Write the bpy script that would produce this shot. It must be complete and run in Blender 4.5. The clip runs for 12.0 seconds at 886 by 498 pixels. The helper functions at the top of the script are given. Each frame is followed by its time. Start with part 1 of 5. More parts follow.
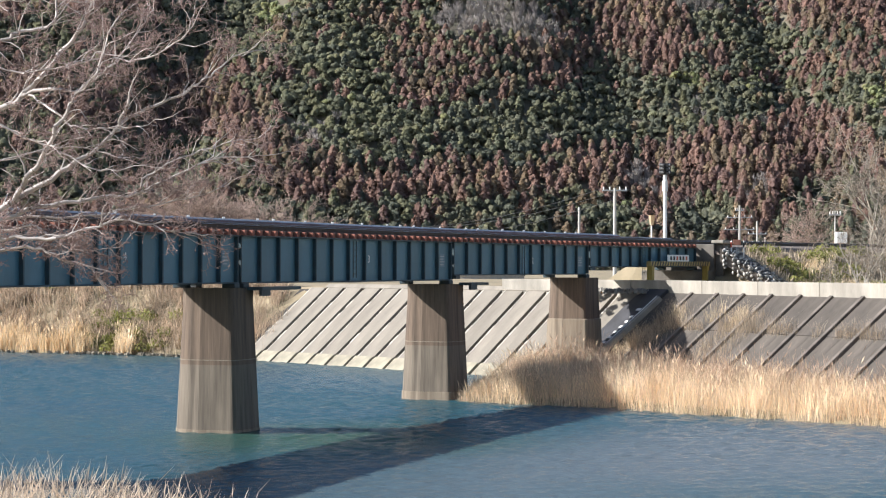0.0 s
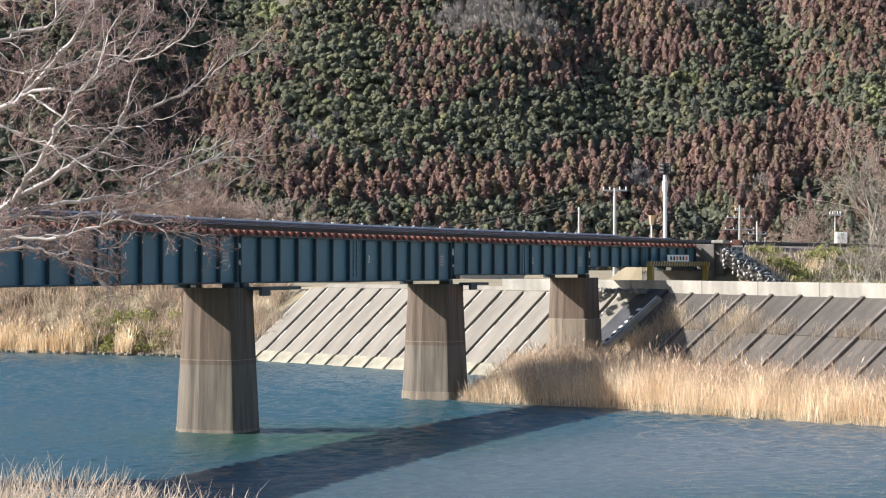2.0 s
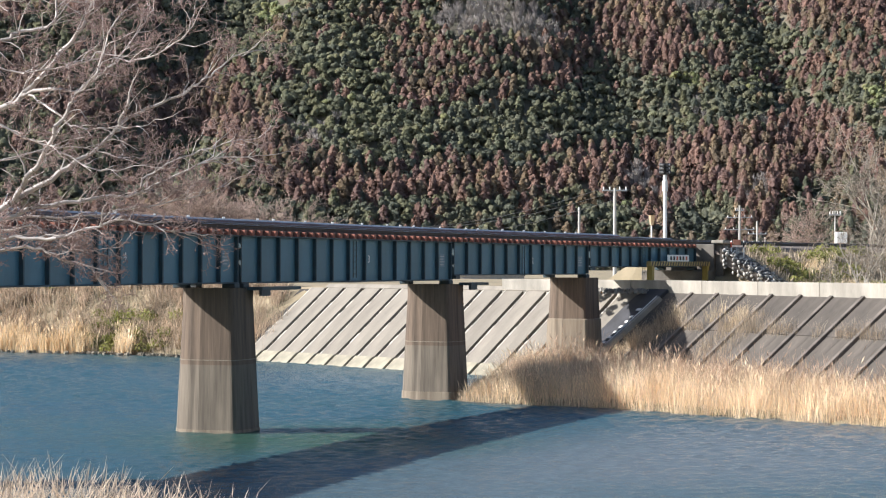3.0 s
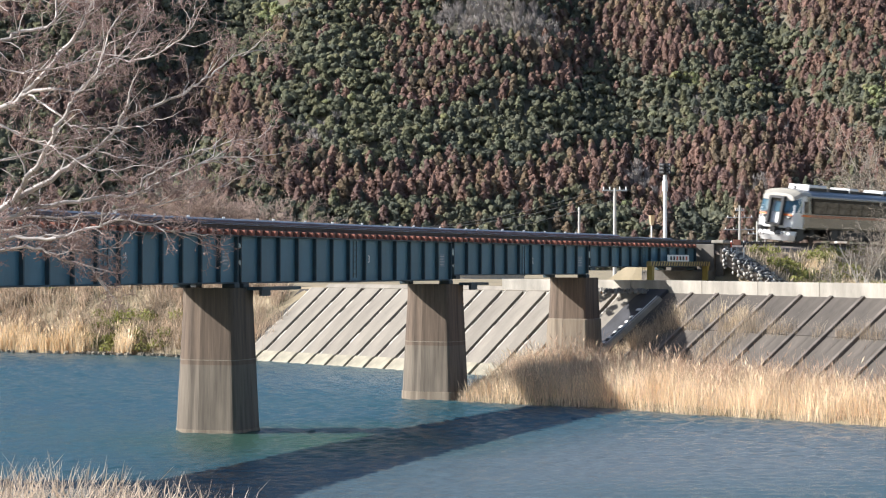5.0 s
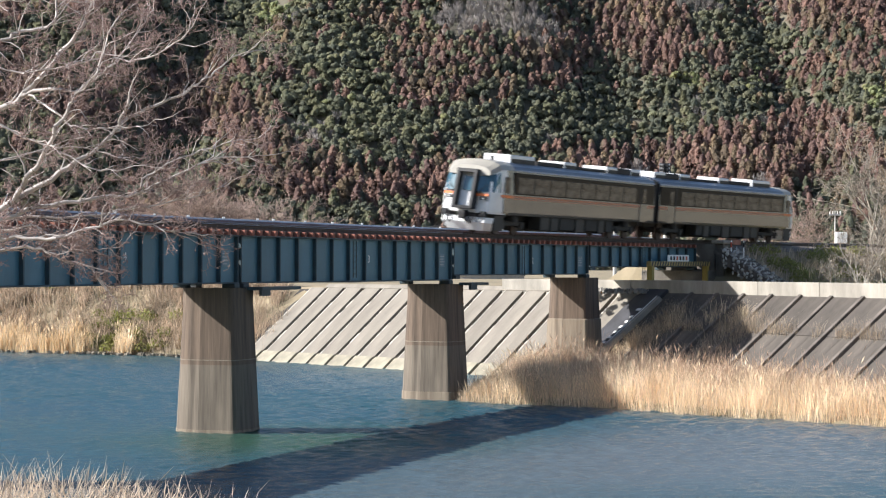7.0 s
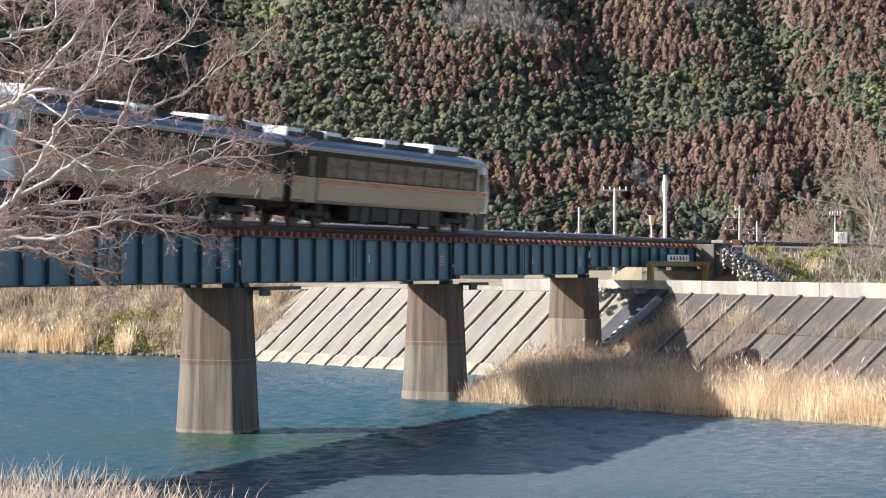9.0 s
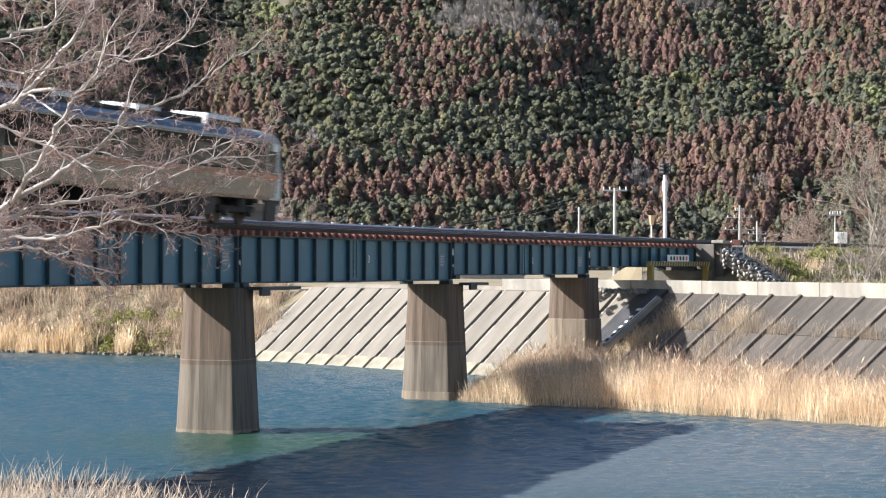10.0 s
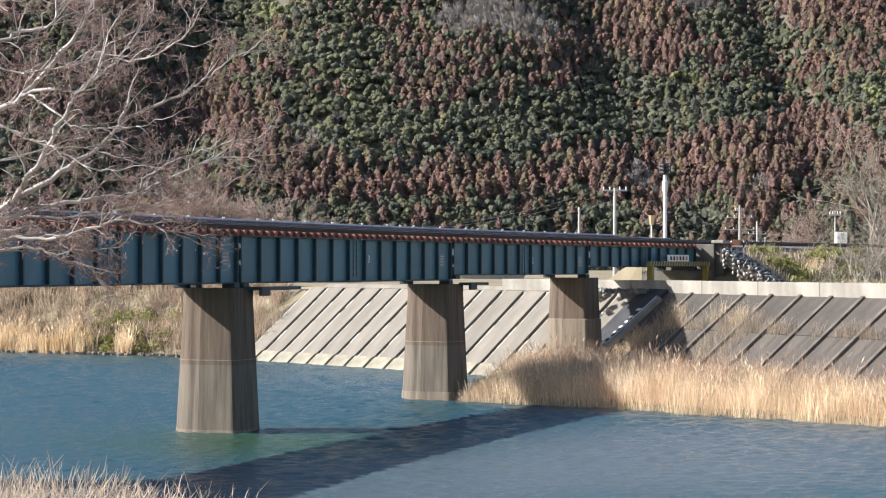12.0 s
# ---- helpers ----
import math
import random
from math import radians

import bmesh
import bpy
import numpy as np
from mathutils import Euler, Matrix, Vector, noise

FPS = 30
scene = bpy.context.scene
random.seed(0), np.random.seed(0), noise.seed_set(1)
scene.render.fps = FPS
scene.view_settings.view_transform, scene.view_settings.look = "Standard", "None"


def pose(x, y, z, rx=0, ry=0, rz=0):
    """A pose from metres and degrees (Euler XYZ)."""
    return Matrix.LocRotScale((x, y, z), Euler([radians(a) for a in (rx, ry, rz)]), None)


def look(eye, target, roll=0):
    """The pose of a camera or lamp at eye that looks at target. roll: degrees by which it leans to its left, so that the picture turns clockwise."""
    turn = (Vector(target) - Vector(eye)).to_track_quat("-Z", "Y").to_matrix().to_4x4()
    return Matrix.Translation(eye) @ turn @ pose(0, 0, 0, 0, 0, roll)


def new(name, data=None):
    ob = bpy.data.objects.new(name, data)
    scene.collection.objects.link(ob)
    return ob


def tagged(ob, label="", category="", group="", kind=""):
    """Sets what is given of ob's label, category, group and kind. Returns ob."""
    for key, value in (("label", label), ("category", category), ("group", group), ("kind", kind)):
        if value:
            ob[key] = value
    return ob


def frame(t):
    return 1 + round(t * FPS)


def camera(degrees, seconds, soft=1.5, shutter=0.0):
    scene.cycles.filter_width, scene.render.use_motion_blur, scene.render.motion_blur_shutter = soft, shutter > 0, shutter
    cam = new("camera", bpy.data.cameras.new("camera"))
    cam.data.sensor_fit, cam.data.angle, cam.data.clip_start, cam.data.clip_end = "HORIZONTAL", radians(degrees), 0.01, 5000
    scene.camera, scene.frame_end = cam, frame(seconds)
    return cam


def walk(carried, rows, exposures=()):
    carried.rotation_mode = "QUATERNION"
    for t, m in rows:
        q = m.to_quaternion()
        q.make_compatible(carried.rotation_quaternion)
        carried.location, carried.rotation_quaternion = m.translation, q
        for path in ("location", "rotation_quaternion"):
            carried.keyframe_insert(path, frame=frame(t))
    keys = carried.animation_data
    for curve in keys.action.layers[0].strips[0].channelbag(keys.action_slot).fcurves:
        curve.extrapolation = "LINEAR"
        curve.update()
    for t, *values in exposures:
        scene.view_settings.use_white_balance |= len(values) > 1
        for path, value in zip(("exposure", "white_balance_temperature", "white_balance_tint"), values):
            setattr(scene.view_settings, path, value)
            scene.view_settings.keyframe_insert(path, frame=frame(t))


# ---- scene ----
EYE = (0.0, 0.0, 5.889)
cam = camera(23.145, 12.0, 1.2, 0.5)
STILL = look(EYE, (0.0, 100.0, 5.889 + 0.797), 0.12)
walk(cam, [(0.0, STILL), (12.0, STILL)], [(0.0, 1.03, 6120, 11), (7.2, 1.03, 6120, 11), (8.7, 1.15, 6080, 11), (10.2, 1.15, 6080, 11), (11.3, 1.04, 6120, 11), (12.0, 1.03, 6120, 11)])

# ---------------------------------------------------------------- track line
# The track is a left-hand curve; s runs along it from the second river pier, away from the camera.
X0, Y0, TH0, KAP, RAIL, CANT = -0.586, 96.47, 0.4153, 0.0032, 7.43, 0.0939
SPAN2, SPAN3, SPAN4, SPAN1 = 16.6, 20.64, 20.3, 15.0


def track(s):
    th = TH0 + KAP * s
    return (X0 + (math.cos(TH0) - math.cos(th)) / KAP, Y0 + (math.sin(th) - math.sin(TH0)) / KAP, th)


def at_track(s, v=0.0, z=0.0):
    """A point v metres to the camera's side of the track, at height z."""
    x, y, th = track(s)
    return Vector((x + v * math.cos(th), y - v * math.sin(th), z))


def chord(s0, s1, z=0.0):
    """Pose at the track point s0 with +x along the chord to s1, and -y to the camera's side."""
    a, b = at_track(s0), at_track(s1)
    ang = math.atan2(b.y - a.y, b.x - a.x)
    return Matrix.Translation((a.x, a.y, z)) @ Matrix.Rotation(ang, 4, "Z"), (b - a).length


# ---------------------------------------------------------------- sky and sun
SUN_SIDE, SUN_EL = 28.0, 34.0
_th = TH0
_n = Vector((math.cos(_th), -math.sin(_th), 0))
_d = Vector((math.sin(_th), math.cos(_th), 0))
SUN_H = (-_n * math.cos(radians(SUN_SIDE)) - _d * math.sin(radians(SUN_SIDE))).normalized()
SUN_DIR = SUN_H * math.cos(radians(SUN_EL)) + Vector((0, 0, math.sin(radians(SUN_EL))))

world = bpy.data.worlds.new("sky")
scene.world = world
world.use_nodes = True
wn = world.node_tree
sky = wn.nodes.new("ShaderNodeTexSky")
sky.sky_type = "NISHITA"
sky.sun_disc = False
sky.sun_elevation = radians(SUN_EL)
sky.sun_rotation = math.atan2(SUN_H.x, SUN_H.y)
sky.altitude = 100
sky.dust_density = 1.2
wn.nodes["Background"].inputs["Strength"].default_value = 0.068
wn.links.new(sky.outputs["Color"], wn.nodes["Background"].inputs["Color"])

sun_data = bpy.data.lights.new("sun", "SUN")
sun_data.energy = 5.0
sun_data.angle = radians(0.53)
sun_data.color = (1.0, 0.945, 0.86)
sun = new("sun", sun_data)
sun.matrix_world = look(SUN_DIR * 200, (0, 0, 0))


# ---------------------------------------------------------------- materials
def mat(name, col, rough=0.7, metal=0.0, var=0.25, scale=4.0, fine=40.0, bump=0.15, spec=0.5, stretch=(1, 1, 1),
        col2=None, rnd=0.0, island=0.0, coords="Object", grain=0.45):
    """A painted or mineral surface with stains at a large scale and grain at a small one."""
    m = bpy.data.materials.new(name)
    m.use_nodes = True
    nt = m.node_tree
    N, L = nt.nodes, nt.links
    b = N["Principled BSDF"]
    b.inputs["Roughness"].default_value = rough
    b.inputs["Metallic"].default_value = metal
    b.inputs["Specular IOR Level"].default_value = spec
    tc = N.new("ShaderNodeTexCoord")
    mp = N.new("ShaderNodeMapping")
    mp.inputs["Scale"].default_value = stretch
    L.new(tc.outputs[coords], mp.inputs["Vector"])
    big, small = N.new("ShaderNodeTexNoise"), N.new("ShaderNodeTexNoise")
    big.inputs["Scale"].default_value, small.inputs["Scale"].default_value = scale, fine
    big.inputs["Detail"].default_value = small.inputs["Detail"].default_value = 5
    L.new(mp.outputs[0], big.inputs["Vector"])
    L.new(mp.outputs[0], small.inputs["Vector"])
    mix = N.new("ShaderNodeMix")
    mix.data_type = "RGBA"
    c2 = col2 or tuple(c * (1 - 1.6 * var) for c in col)
    mix.inputs["A"].default_value = (*[max(0.0, c) for c in c2], 1)
    mix.inputs["B"].default_value = (*[min(1.0, c * (1 + 0.5 * var)) for c in col], 1)
    add = N.new("ShaderNodeMath")
    add.operation = "MULTIPLY_ADD"
    add.inputs[1].default_value = grain
    L.new(small.outputs["Fac"], add.inputs[0])
    rmp = N.new("ShaderNodeMapRange")
    rmp.inputs["From Min"].default_value, rmp.inputs["From Max"].default_value = 0.33, 0.67
    rmp.inputs["To Max"].default_value = 1.0 - 0.62 * grain
    L.new(big.outputs["Fac"], rmp.inputs["Value"])
    L.new(rmp.outputs[0], add.inputs[2])
    L.new(add.outputs[0], mix.inputs["Factor"])
    out = mix.outputs["Result"]
    if rnd or island:
        hsv = N.new("ShaderNodeHueSaturation")
        mr = N.new("ShaderNodeMapRange")
        amp = rnd or island
        mr.inputs["To Min"].default_value, mr.inputs["To Max"].default_value = 1 - amp, 1 + amp
        if rnd:
            L.new(N.new("ShaderNodeObjectInfo").outputs["Random"], mr.inputs["Value"])
        else:
            L.new(N.new("ShaderNodeNewGeometry").outputs["Random Per Island"], mr.inputs["Value"])
        L.new(mr.outputs[0], hsv.inputs["Value"])
        L.new(out, hsv.inputs["Color"])
        out = hsv.outputs["Color"]
    L.new(out, b.inputs["Base Color"])
    if bump:
        bp = N.new("ShaderNodeBump")
        bp.inputs["Strength"].default_value = bump
        bp.inputs["Distance"].default_value = 0.02
        L.new(small.outputs["Fac"], bp.inputs["Height"])
        L.new(bp.outputs[0], b.inputs["Normal"])
    return m


def thin(m, share_through=0.35):
    """Leaves and stalks let part of the light through."""
    nt = m.node_tree
    N, L = nt.nodes, nt.links
    b, out = N["Principled BSDF"], N["Material Output"]
    tr = N.new("ShaderNodeBsdfTranslucent")
    src = b.inputs["Base Color"].links[0].from_socket
    L.new(src, tr.inputs["Color"])
    mx = N.new("ShaderNodeMixShader")
    mx.inputs["Fac"].default_value = share_through
    L.new(b.outputs[0], mx.inputs[1])
    L.new(tr.outputs[0], mx.inputs[2])
    L.new(mx.outputs[0], out.inputs["Surface"])
    return m


M = {}
M["girder"] = mat("girder_paint", (0.078, 0.175, 0.225), 0.5, var=0.22, scale=0.7, fine=14, bump=0.08, stretch=(1, 1, 0.35), col2=(0.062, 0.124, 0.150))
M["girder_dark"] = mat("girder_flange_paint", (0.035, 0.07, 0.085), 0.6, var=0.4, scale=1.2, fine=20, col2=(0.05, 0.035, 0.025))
M["sleeper"] = mat("sleeper_end_rust", (0.33, 0.12, 0.078), 0.8, var=0.35, scale=3, fine=30, rnd=0.25)
M["rail"] = mat("rail_steel", (0.10, 0.07, 0.055), 0.5, 0.6, var=0.3)
M["rail_top"] = mat("polished_rail", (0.62, 0.62, 0.64), 0.22, 1.0, var=0.05, bump=0)
M["walk"] = mat("deck_plate", (0.16, 0.19, 0.25), 0.32, 0.3, var=0.3, scale=1.0, fine=25)
M["pier"] = mat("pier_concrete", (0.142, 0.102, 0.072), 0.9, var=0.35, scale=5.0, fine=22, bump=0.4, stretch=(1, 1, 0.05), grain=0.7, col2=(0.038, 0.027, 0.020))
M["pier_low"] = mat("lower_pier_concrete", (0.165, 0.137, 0.105), 0.9, var=0.35, scale=5.0, fine=22, bump=0.4, stretch=(1, 1, 0.05), grain=0.7, col2=(0.055, 0.043, 0.033))
M["pier_light"] = mat("pier_foot_concrete", (0.27, 0.235, 0.18), 0.88, var=0.35, scale=2.0, fine=18, bump=0.3, stretch=(1, 1, 0.15))
M["pier_patch"] = mat("pier_repair_concrete", (0.22, 0.18, 0.132), 0.9, var=0.4, scale=5.0, fine=24, bump=0.3, stretch=(1, 1, 0.05), grain=0.6, col2=(0.10, 0.075, 0.055))
M["concrete"] = mat("revetment_concrete", (0.225, 0.20, 0.165), 0.9, var=0.24, scale=1.1, fine=16, bump=0.25, rnd=0.10, stretch=(1, 0.3, 1), grain=0.65)
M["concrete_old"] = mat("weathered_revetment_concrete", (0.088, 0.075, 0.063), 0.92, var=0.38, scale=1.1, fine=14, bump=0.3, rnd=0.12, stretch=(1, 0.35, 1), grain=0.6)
M["rib"] = mat("rib_concrete", (0.150, 0.128, 0.110), 0.92, var=0.4, scale=1.0, fine=9, bump=0.25, rnd=0.1)
# gauge strip paint, darkened further to hold the bridge's shade
M["strip"] = mat("strip_paint_and_shade", (0.05, 0.05, 0.056), 0.9, var=0.3, scale=1.0, fine=10)
M["foot"] = mat("foot_slab_concrete", (0.30, 0.272, 0.205), 0.9, var=0.3, scale=0.9, fine=9, bump=0.2, rnd=0.08)
M["edge"] = mat("chipped_joint_edge", (0.46, 0.43, 0.37), 0.9, var=0.3, scale=1.4, fine=6, bump=0.2, col2=(0.20, 0.18, 0.15))
M["joint"] = mat("joint_filler", (0.06, 0.055, 0.05), 0.95, var=0.3)
M["parapet"] = mat("parapet_concrete", (0.36, 0.33, 0.28), 0.88, var=0.3, scale=0.8, fine=10, bump=0.2, stretch=(1, 1, 0.4))
# abutment concrete, darkened in colour for the shade of the span
M["abutment"] = mat("shade_darkened_abutment", (0.15, 0.135, 0.115), 0.9, var=0.4, scale=1.0, fine=10)
M["stone"] = mat("cobble_stone", (0.44, 0.42, 0.38), 0.85, var=0.35, scale=3, fine=20, rnd=0.35)
M["mortar"] = mat("stone_mortar", (0.12, 0.10, 0.085), 0.95, var=0.3)
M["white"] = mat("white_paint", (0.80, 0.80, 0.78), 0.5, var=0.08, bump=0.03)
M["grey"] = mat("galvanised_steel", (0.42, 0.43, 0.44), 0.45, 0.5, var=0.15)
M["black"] = mat("black_rubber", (0.02, 0.02, 0.022), 0.6, var=0.2)
M["yellow"] = mat("yellow_paint", (0.36, 0.25, 0.05), 0.55, var=0.2)
M["red"] = mat("red_paint", (0.55, 0.10, 0.05), 0.5, var=0.2)
M["red_faded"] = mat("faded_red_paint", (0.42, 0.19, 0.13), 0.6, var=0.25)
M["conc_pole"] = mat("concrete_pole", (0.50, 0.49, 0.46), 0.85, var=0.15)


def sheet_material():
    """Earth, dry grass and riverbed by height and noise."""
    m = mat("ground_earth", (0.27, 0.215, 0.14), 0.95, var=0.5, scale=0.25, fine=3.0, bump=0.6, col2=(0.11, 0.10, 0.055), coords="Object")
    return m


def water_material():
    m = bpy.data.materials.new("river_water")
    m.use_nodes = True
    nt = m.node_tree
    N, L = nt.nodes, nt.links
    b = N["Principled BSDF"]
    b.inputs["Roughness"].default_value = 0.24
    b.inputs["IOR"].default_value = 1.333
    b.inputs["Specular IOR Level"].default_value = 0.3
    tc = N.new("ShaderNodeTexCoord")
    n0 = N.new("ShaderNodeTexNoise")
    n0.inputs["Scale"].default_value = 0.05
    n0.inputs["Detail"].default_value = 3
    L.new(tc.outputs["Object"], n0.inputs["Vector"])
    mix = N.new("ShaderNodeMix")
    mix.data_type = "RGBA"
    mix.inputs["A"].default_value = (0.022, 0.062, 0.094, 1)
    mix.inputs["B"].default_value = (0.033, 0.078, 0.084, 1)
    L.new(n0.outputs["Fac"], mix.inputs["Factor"])

    def bed(centre, size, turn, colour, below):
        """An oval of another colour blended into the water."""
        mp = N.new("ShaderNodeMapping")
        mp.vector_type = "TEXTURE"
        mp.inputs["Location"].default_value = (*centre, 0)
        mp.inputs["Rotation"].default_value = (0, 0, turn)
        mp.inputs["Scale"].default_value = (*size, 1)
        L.new(tc.outputs["Object"], mp.inputs["Vector"])
        wv = N.new("ShaderNodeVectorMath")
        wv.operation = "LENGTH"
        L.new(mp.outputs[0], wv.inputs[0])
        wob = N.new("ShaderNodeMath")
        wob.operation = "MULTIPLY_ADD"
        wob.inputs[1].default_value = 0.9
        L.new(n0.outputs["Fac"], wob.inputs[0])
        L.new(wv.outputs["Value"], wob.inputs[2])
        rg = N.new("ShaderNodeMapRange")
        rg.interpolation_type = "SMOOTHSTEP"
        rg.inputs["From Min"].default_value, rg.inputs["From Max"].default_value = 1.6, 0.6
        L.new(wob.outputs[0], rg.inputs["Value"])
        mx = N.new("ShaderNodeMix")
        mx.data_type = "RGBA"
        L.new(rg.outputs[0], mx.inputs["Factor"])
        L.new(below, mx.inputs["A"])
        mx.inputs["B"].default_value = (*colour, 1)
        return mx.outputs["Result"]

    # paler grey oval on the right paints in the reflected pale sky
    out = bed((9.0, 68.0), (11.0, 26.0), -0.5, (0.094, 0.114, 0.126), mix.outputs["Result"])
    # green shallow where the riverbed shows through
    out = bed((-3.6, 74.0), (8.0, 9.0), 0.3, (0.030, 0.066, 0.044), out)
    L.new(out, b.inputs["Base Color"])
    heights = []
    for sc, st, amp in ((5.0, (1.0, 1.5, 1), 0.5), (11.0, (1.0, 1.6, 1), 0.3), (2.0, (1, 1, 1), 0.5)):
        mp = N.new("ShaderNodeMapping")
        mp.inputs["Scale"].default_value = st
        mp.inputs["Rotation"].default_value = (0, 0, 0.3)
        L.new(tc.outputs["Object"], mp.inputs["Vector"])
        nz = N.new("ShaderNodeTexNoise")
        nz.inputs["Scale"].default_value = sc
        nz.inputs["Detail"].default_value = 4
        L.new(mp.outputs[0], nz.inputs["Vector"])
        mu = N.new("ShaderNodeMath")
        mu.operation = "MULTIPLY"
        mu.inputs[1].default_value = amp
        L.new(nz.outputs["Fac"], mu.inputs[0])
        heights.append(mu)
    s1, s2 = N.new("ShaderNodeMath"), N.new("ShaderNodeMath")
    L.new(heights[0].outputs[0], s1.inputs[0])
    L.new(heights[1].outputs[0], s1.inputs[1])
    L.new(s1.outputs[0], s2.inputs[0])
    L.new(heights[2].outputs[0], s2.inputs[1])
    bp = N.new("ShaderNodeBump")
    bp.inputs["Strength"].default_value = 0.9
    bp.inputs["Distance"].default_value = 0.06
    L.new(s2.outputs[0], bp.inputs["Height"])
    L.new(bp.outputs[0], b.inputs["Normal"])
    return m


M["steel"] = mat("stainless_body", (0.245, 0.238, 0.235), 0.26, 0.85, var=0.16, scale=0.8, fine=18, bump=0.03, stretch=(0.2, 1, 1))
M["car_white"] = mat("white_cab_paint", (0.82, 0.82, 0.81), 0.3, var=0.06, scale=1.5, fine=20, bump=0.01)
# grey roof paint with the blue of reflected sky put into its colour
M["car_roof"] = mat("sky_tinted_roof_paint", (0.065, 0.082, 0.125), 0.3, 0.1, var=0.2, scale=0.8, fine=12, bump=0.03)
M["orange"] = mat("orange_stripe", (0.78, 0.20, 0.05), 0.4, var=0.1, bump=0)
M["stripe_side"] = mat("side_stripe", (0.46, 0.15, 0.075), 0.4, var=0.15, bump=0)
M["gutter"] = mat("pale_blue_shoulder_strip", (0.30, 0.34, 0.43), 0.35, 0.2, var=0.15, bump=0)
M["cream"] = mat("cream_roof_dome", (0.36, 0.335, 0.285), 0.4, var=0.15, scale=1.0)
M["under"] = mat("underfloor_gear", (0.02, 0.019, 0.018), 0.7, var=0.4, scale=2, fine=15)
M["gear"] = mat("grey_underfloor_box", (0.026, 0.025, 0.024), 0.6, var=0.35, scale=2, fine=15)
# dark glass; pale blotches in its colour imitate reflections and glimpsed seats
M["glass"] = mat("painted_reflection_glass", (0.115, 0.103, 0.088), 0.05, 0.0, var=0.5, scale=1.5, fine=6, bump=0.05, spec=0.2, stretch=(0.7, 1, 2.4), col2=(0.003, 0.0026, 0.0022), grain=0.25)
M["screen"] = mat("windscreen_glass", (0.06, 0.13, 0.17), 0.08, 0.25, var=0.3, scale=1.0, fine=4, bump=0.0, spec=0.9)
M["reed"] = mat("dry_reed", (0.90, 0.75, 0.54), 0.85, var=0.25, scale=0.35, fine=2.5, bump=0, island=0.35, col2=(0.56, 0.40, 0.22))
M["reed_pink"] = mat("pinkish_reed", (0.80, 0.60, 0.44), 0.85, var=0.3, scale=0.3, fine=2.0, bump=0, island=0.4)
M["reed_pale"] = mat("pale_near_reed", (0.70, 0.57, 0.44), 0.85, var=0.3, scale=0.8, fine=3.0, bump=0, island=0.45)
M["stalk"] = mat("brown_stalk", (0.52, 0.36, 0.25), 0.85, var=0.3, scale=0.5, fine=2.5, bump=0, island=0.4)
M["reed_grey"] = mat("grey_reed", (0.50, 0.405, 0.30), 0.85, var=0.25, scale=0.5, fine=2.5, bump=0, island=0.35)
M["bark"] = mat("cherry_bark", (0.56, 0.51, 0.48), 0.85, var=0.35, scale=2.0, fine=14, bump=0.3, island=0.15)
M["twig"] = mat("reddish_twig", (0.33, 0.235, 0.21), 0.85, var=0.25, scale=1.0, fine=6, bump=0, island=0.3)
M["bark_pale"] = mat("pale_bark", (0.46, 0.42, 0.36), 0.85, var=0.3, scale=2.0, fine=10, bump=0.2, island=0.2)
M["twig_pale"] = mat("pale_twig", (0.30, 0.255, 0.21), 0.85, var=0.25, scale=0.5, fine=3, bump=0, island=0.3)
M["twig_tan"] = mat("tan_twig", (0.40, 0.30, 0.25), 0.85, var=0.25, scale=0.5, fine=3, bump=0, island=0.3)
M["shrub_brown"] = mat("dead_shrub", (0.56, 0.43, 0.31), 0.9, var=0.35, scale=0.4, fine=2, bump=0, island=0.35)
M["shrub_green"] = mat("green_shrub", (0.10, 0.13, 0.035), 0.8, var=0.35, scale=0.5, fine=2, bump=0, island=0.35)
M["grass_green"] = mat("winter_grass", (0.27, 0.27, 0.08), 0.85, var=0.35, scale=0.4, fine=2, bump=0, island=0.35)
def crown_lit(m):
    """Foliage takes its shading from the round of the whole crown."""
    nt = m.node_tree
    at = nt.nodes.new("ShaderNodeAttribute")
    at.attribute_name = "crown_normal"
    for nd in list(nt.nodes):
        if nd.type in ("BSDF_PRINCIPLED", "BSDF_TRANSLUCENT"):
            nt.links.new(at.outputs["Vector"], nd.inputs["Normal"])
    return m


WOODS = []
for wood, tones in (("rust_brown_cedar", ((0.414, 0.276, 0.235), (0.359, 0.245, 0.217), (0.461, 0.304, 0.248))), ("olive_brown_cedar", ((0.410, 0.321, 0.226), (0.356, 0.283, 0.212), (0.446, 0.342, 0.231))),
                    ("dark_evergreen", ((0.281, 0.290, 0.214), (0.242, 0.258, 0.202), (0.321, 0.319, 0.219))), ("olive_evergreen", ((0.321, 0.328, 0.214), (0.285, 0.297, 0.208), (0.351, 0.347, 0.217))),
                    ("bright_evergreen", ((0.440, 0.463, 0.234), (0.392, 0.428, 0.227), (0.463, 0.463, 0.239))), ("bare_grey_wood", ((0.665, 0.606, 0.579), (0.582, 0.535, 0.518), (0.725, 0.653, 0.603)))):
    WOODS += [crown_lit(thin(mat(wood, tone, 0.9, var=0.2, scale=0.05, fine=0.5, bump=0, island=0.12, spec=0.1), 0.55)) for tone in tones]
M["forest_floor"] = mat("forest_floor", (0.12, 0.105, 0.075), 0.95, var=0.4, scale=0.06, fine=0.5, bump=0.4, col2=(0.15, 0.14, 0.10))
M["ballast"] = mat("ballast_stone", (0.20, 0.165, 0.14), 0.95, var=0.4, scale=2.0, fine=14, bump=0.8)
M["block"] = mat("far_wall", (0.42, 0.40, 0.37), 0.85, var=0.2)
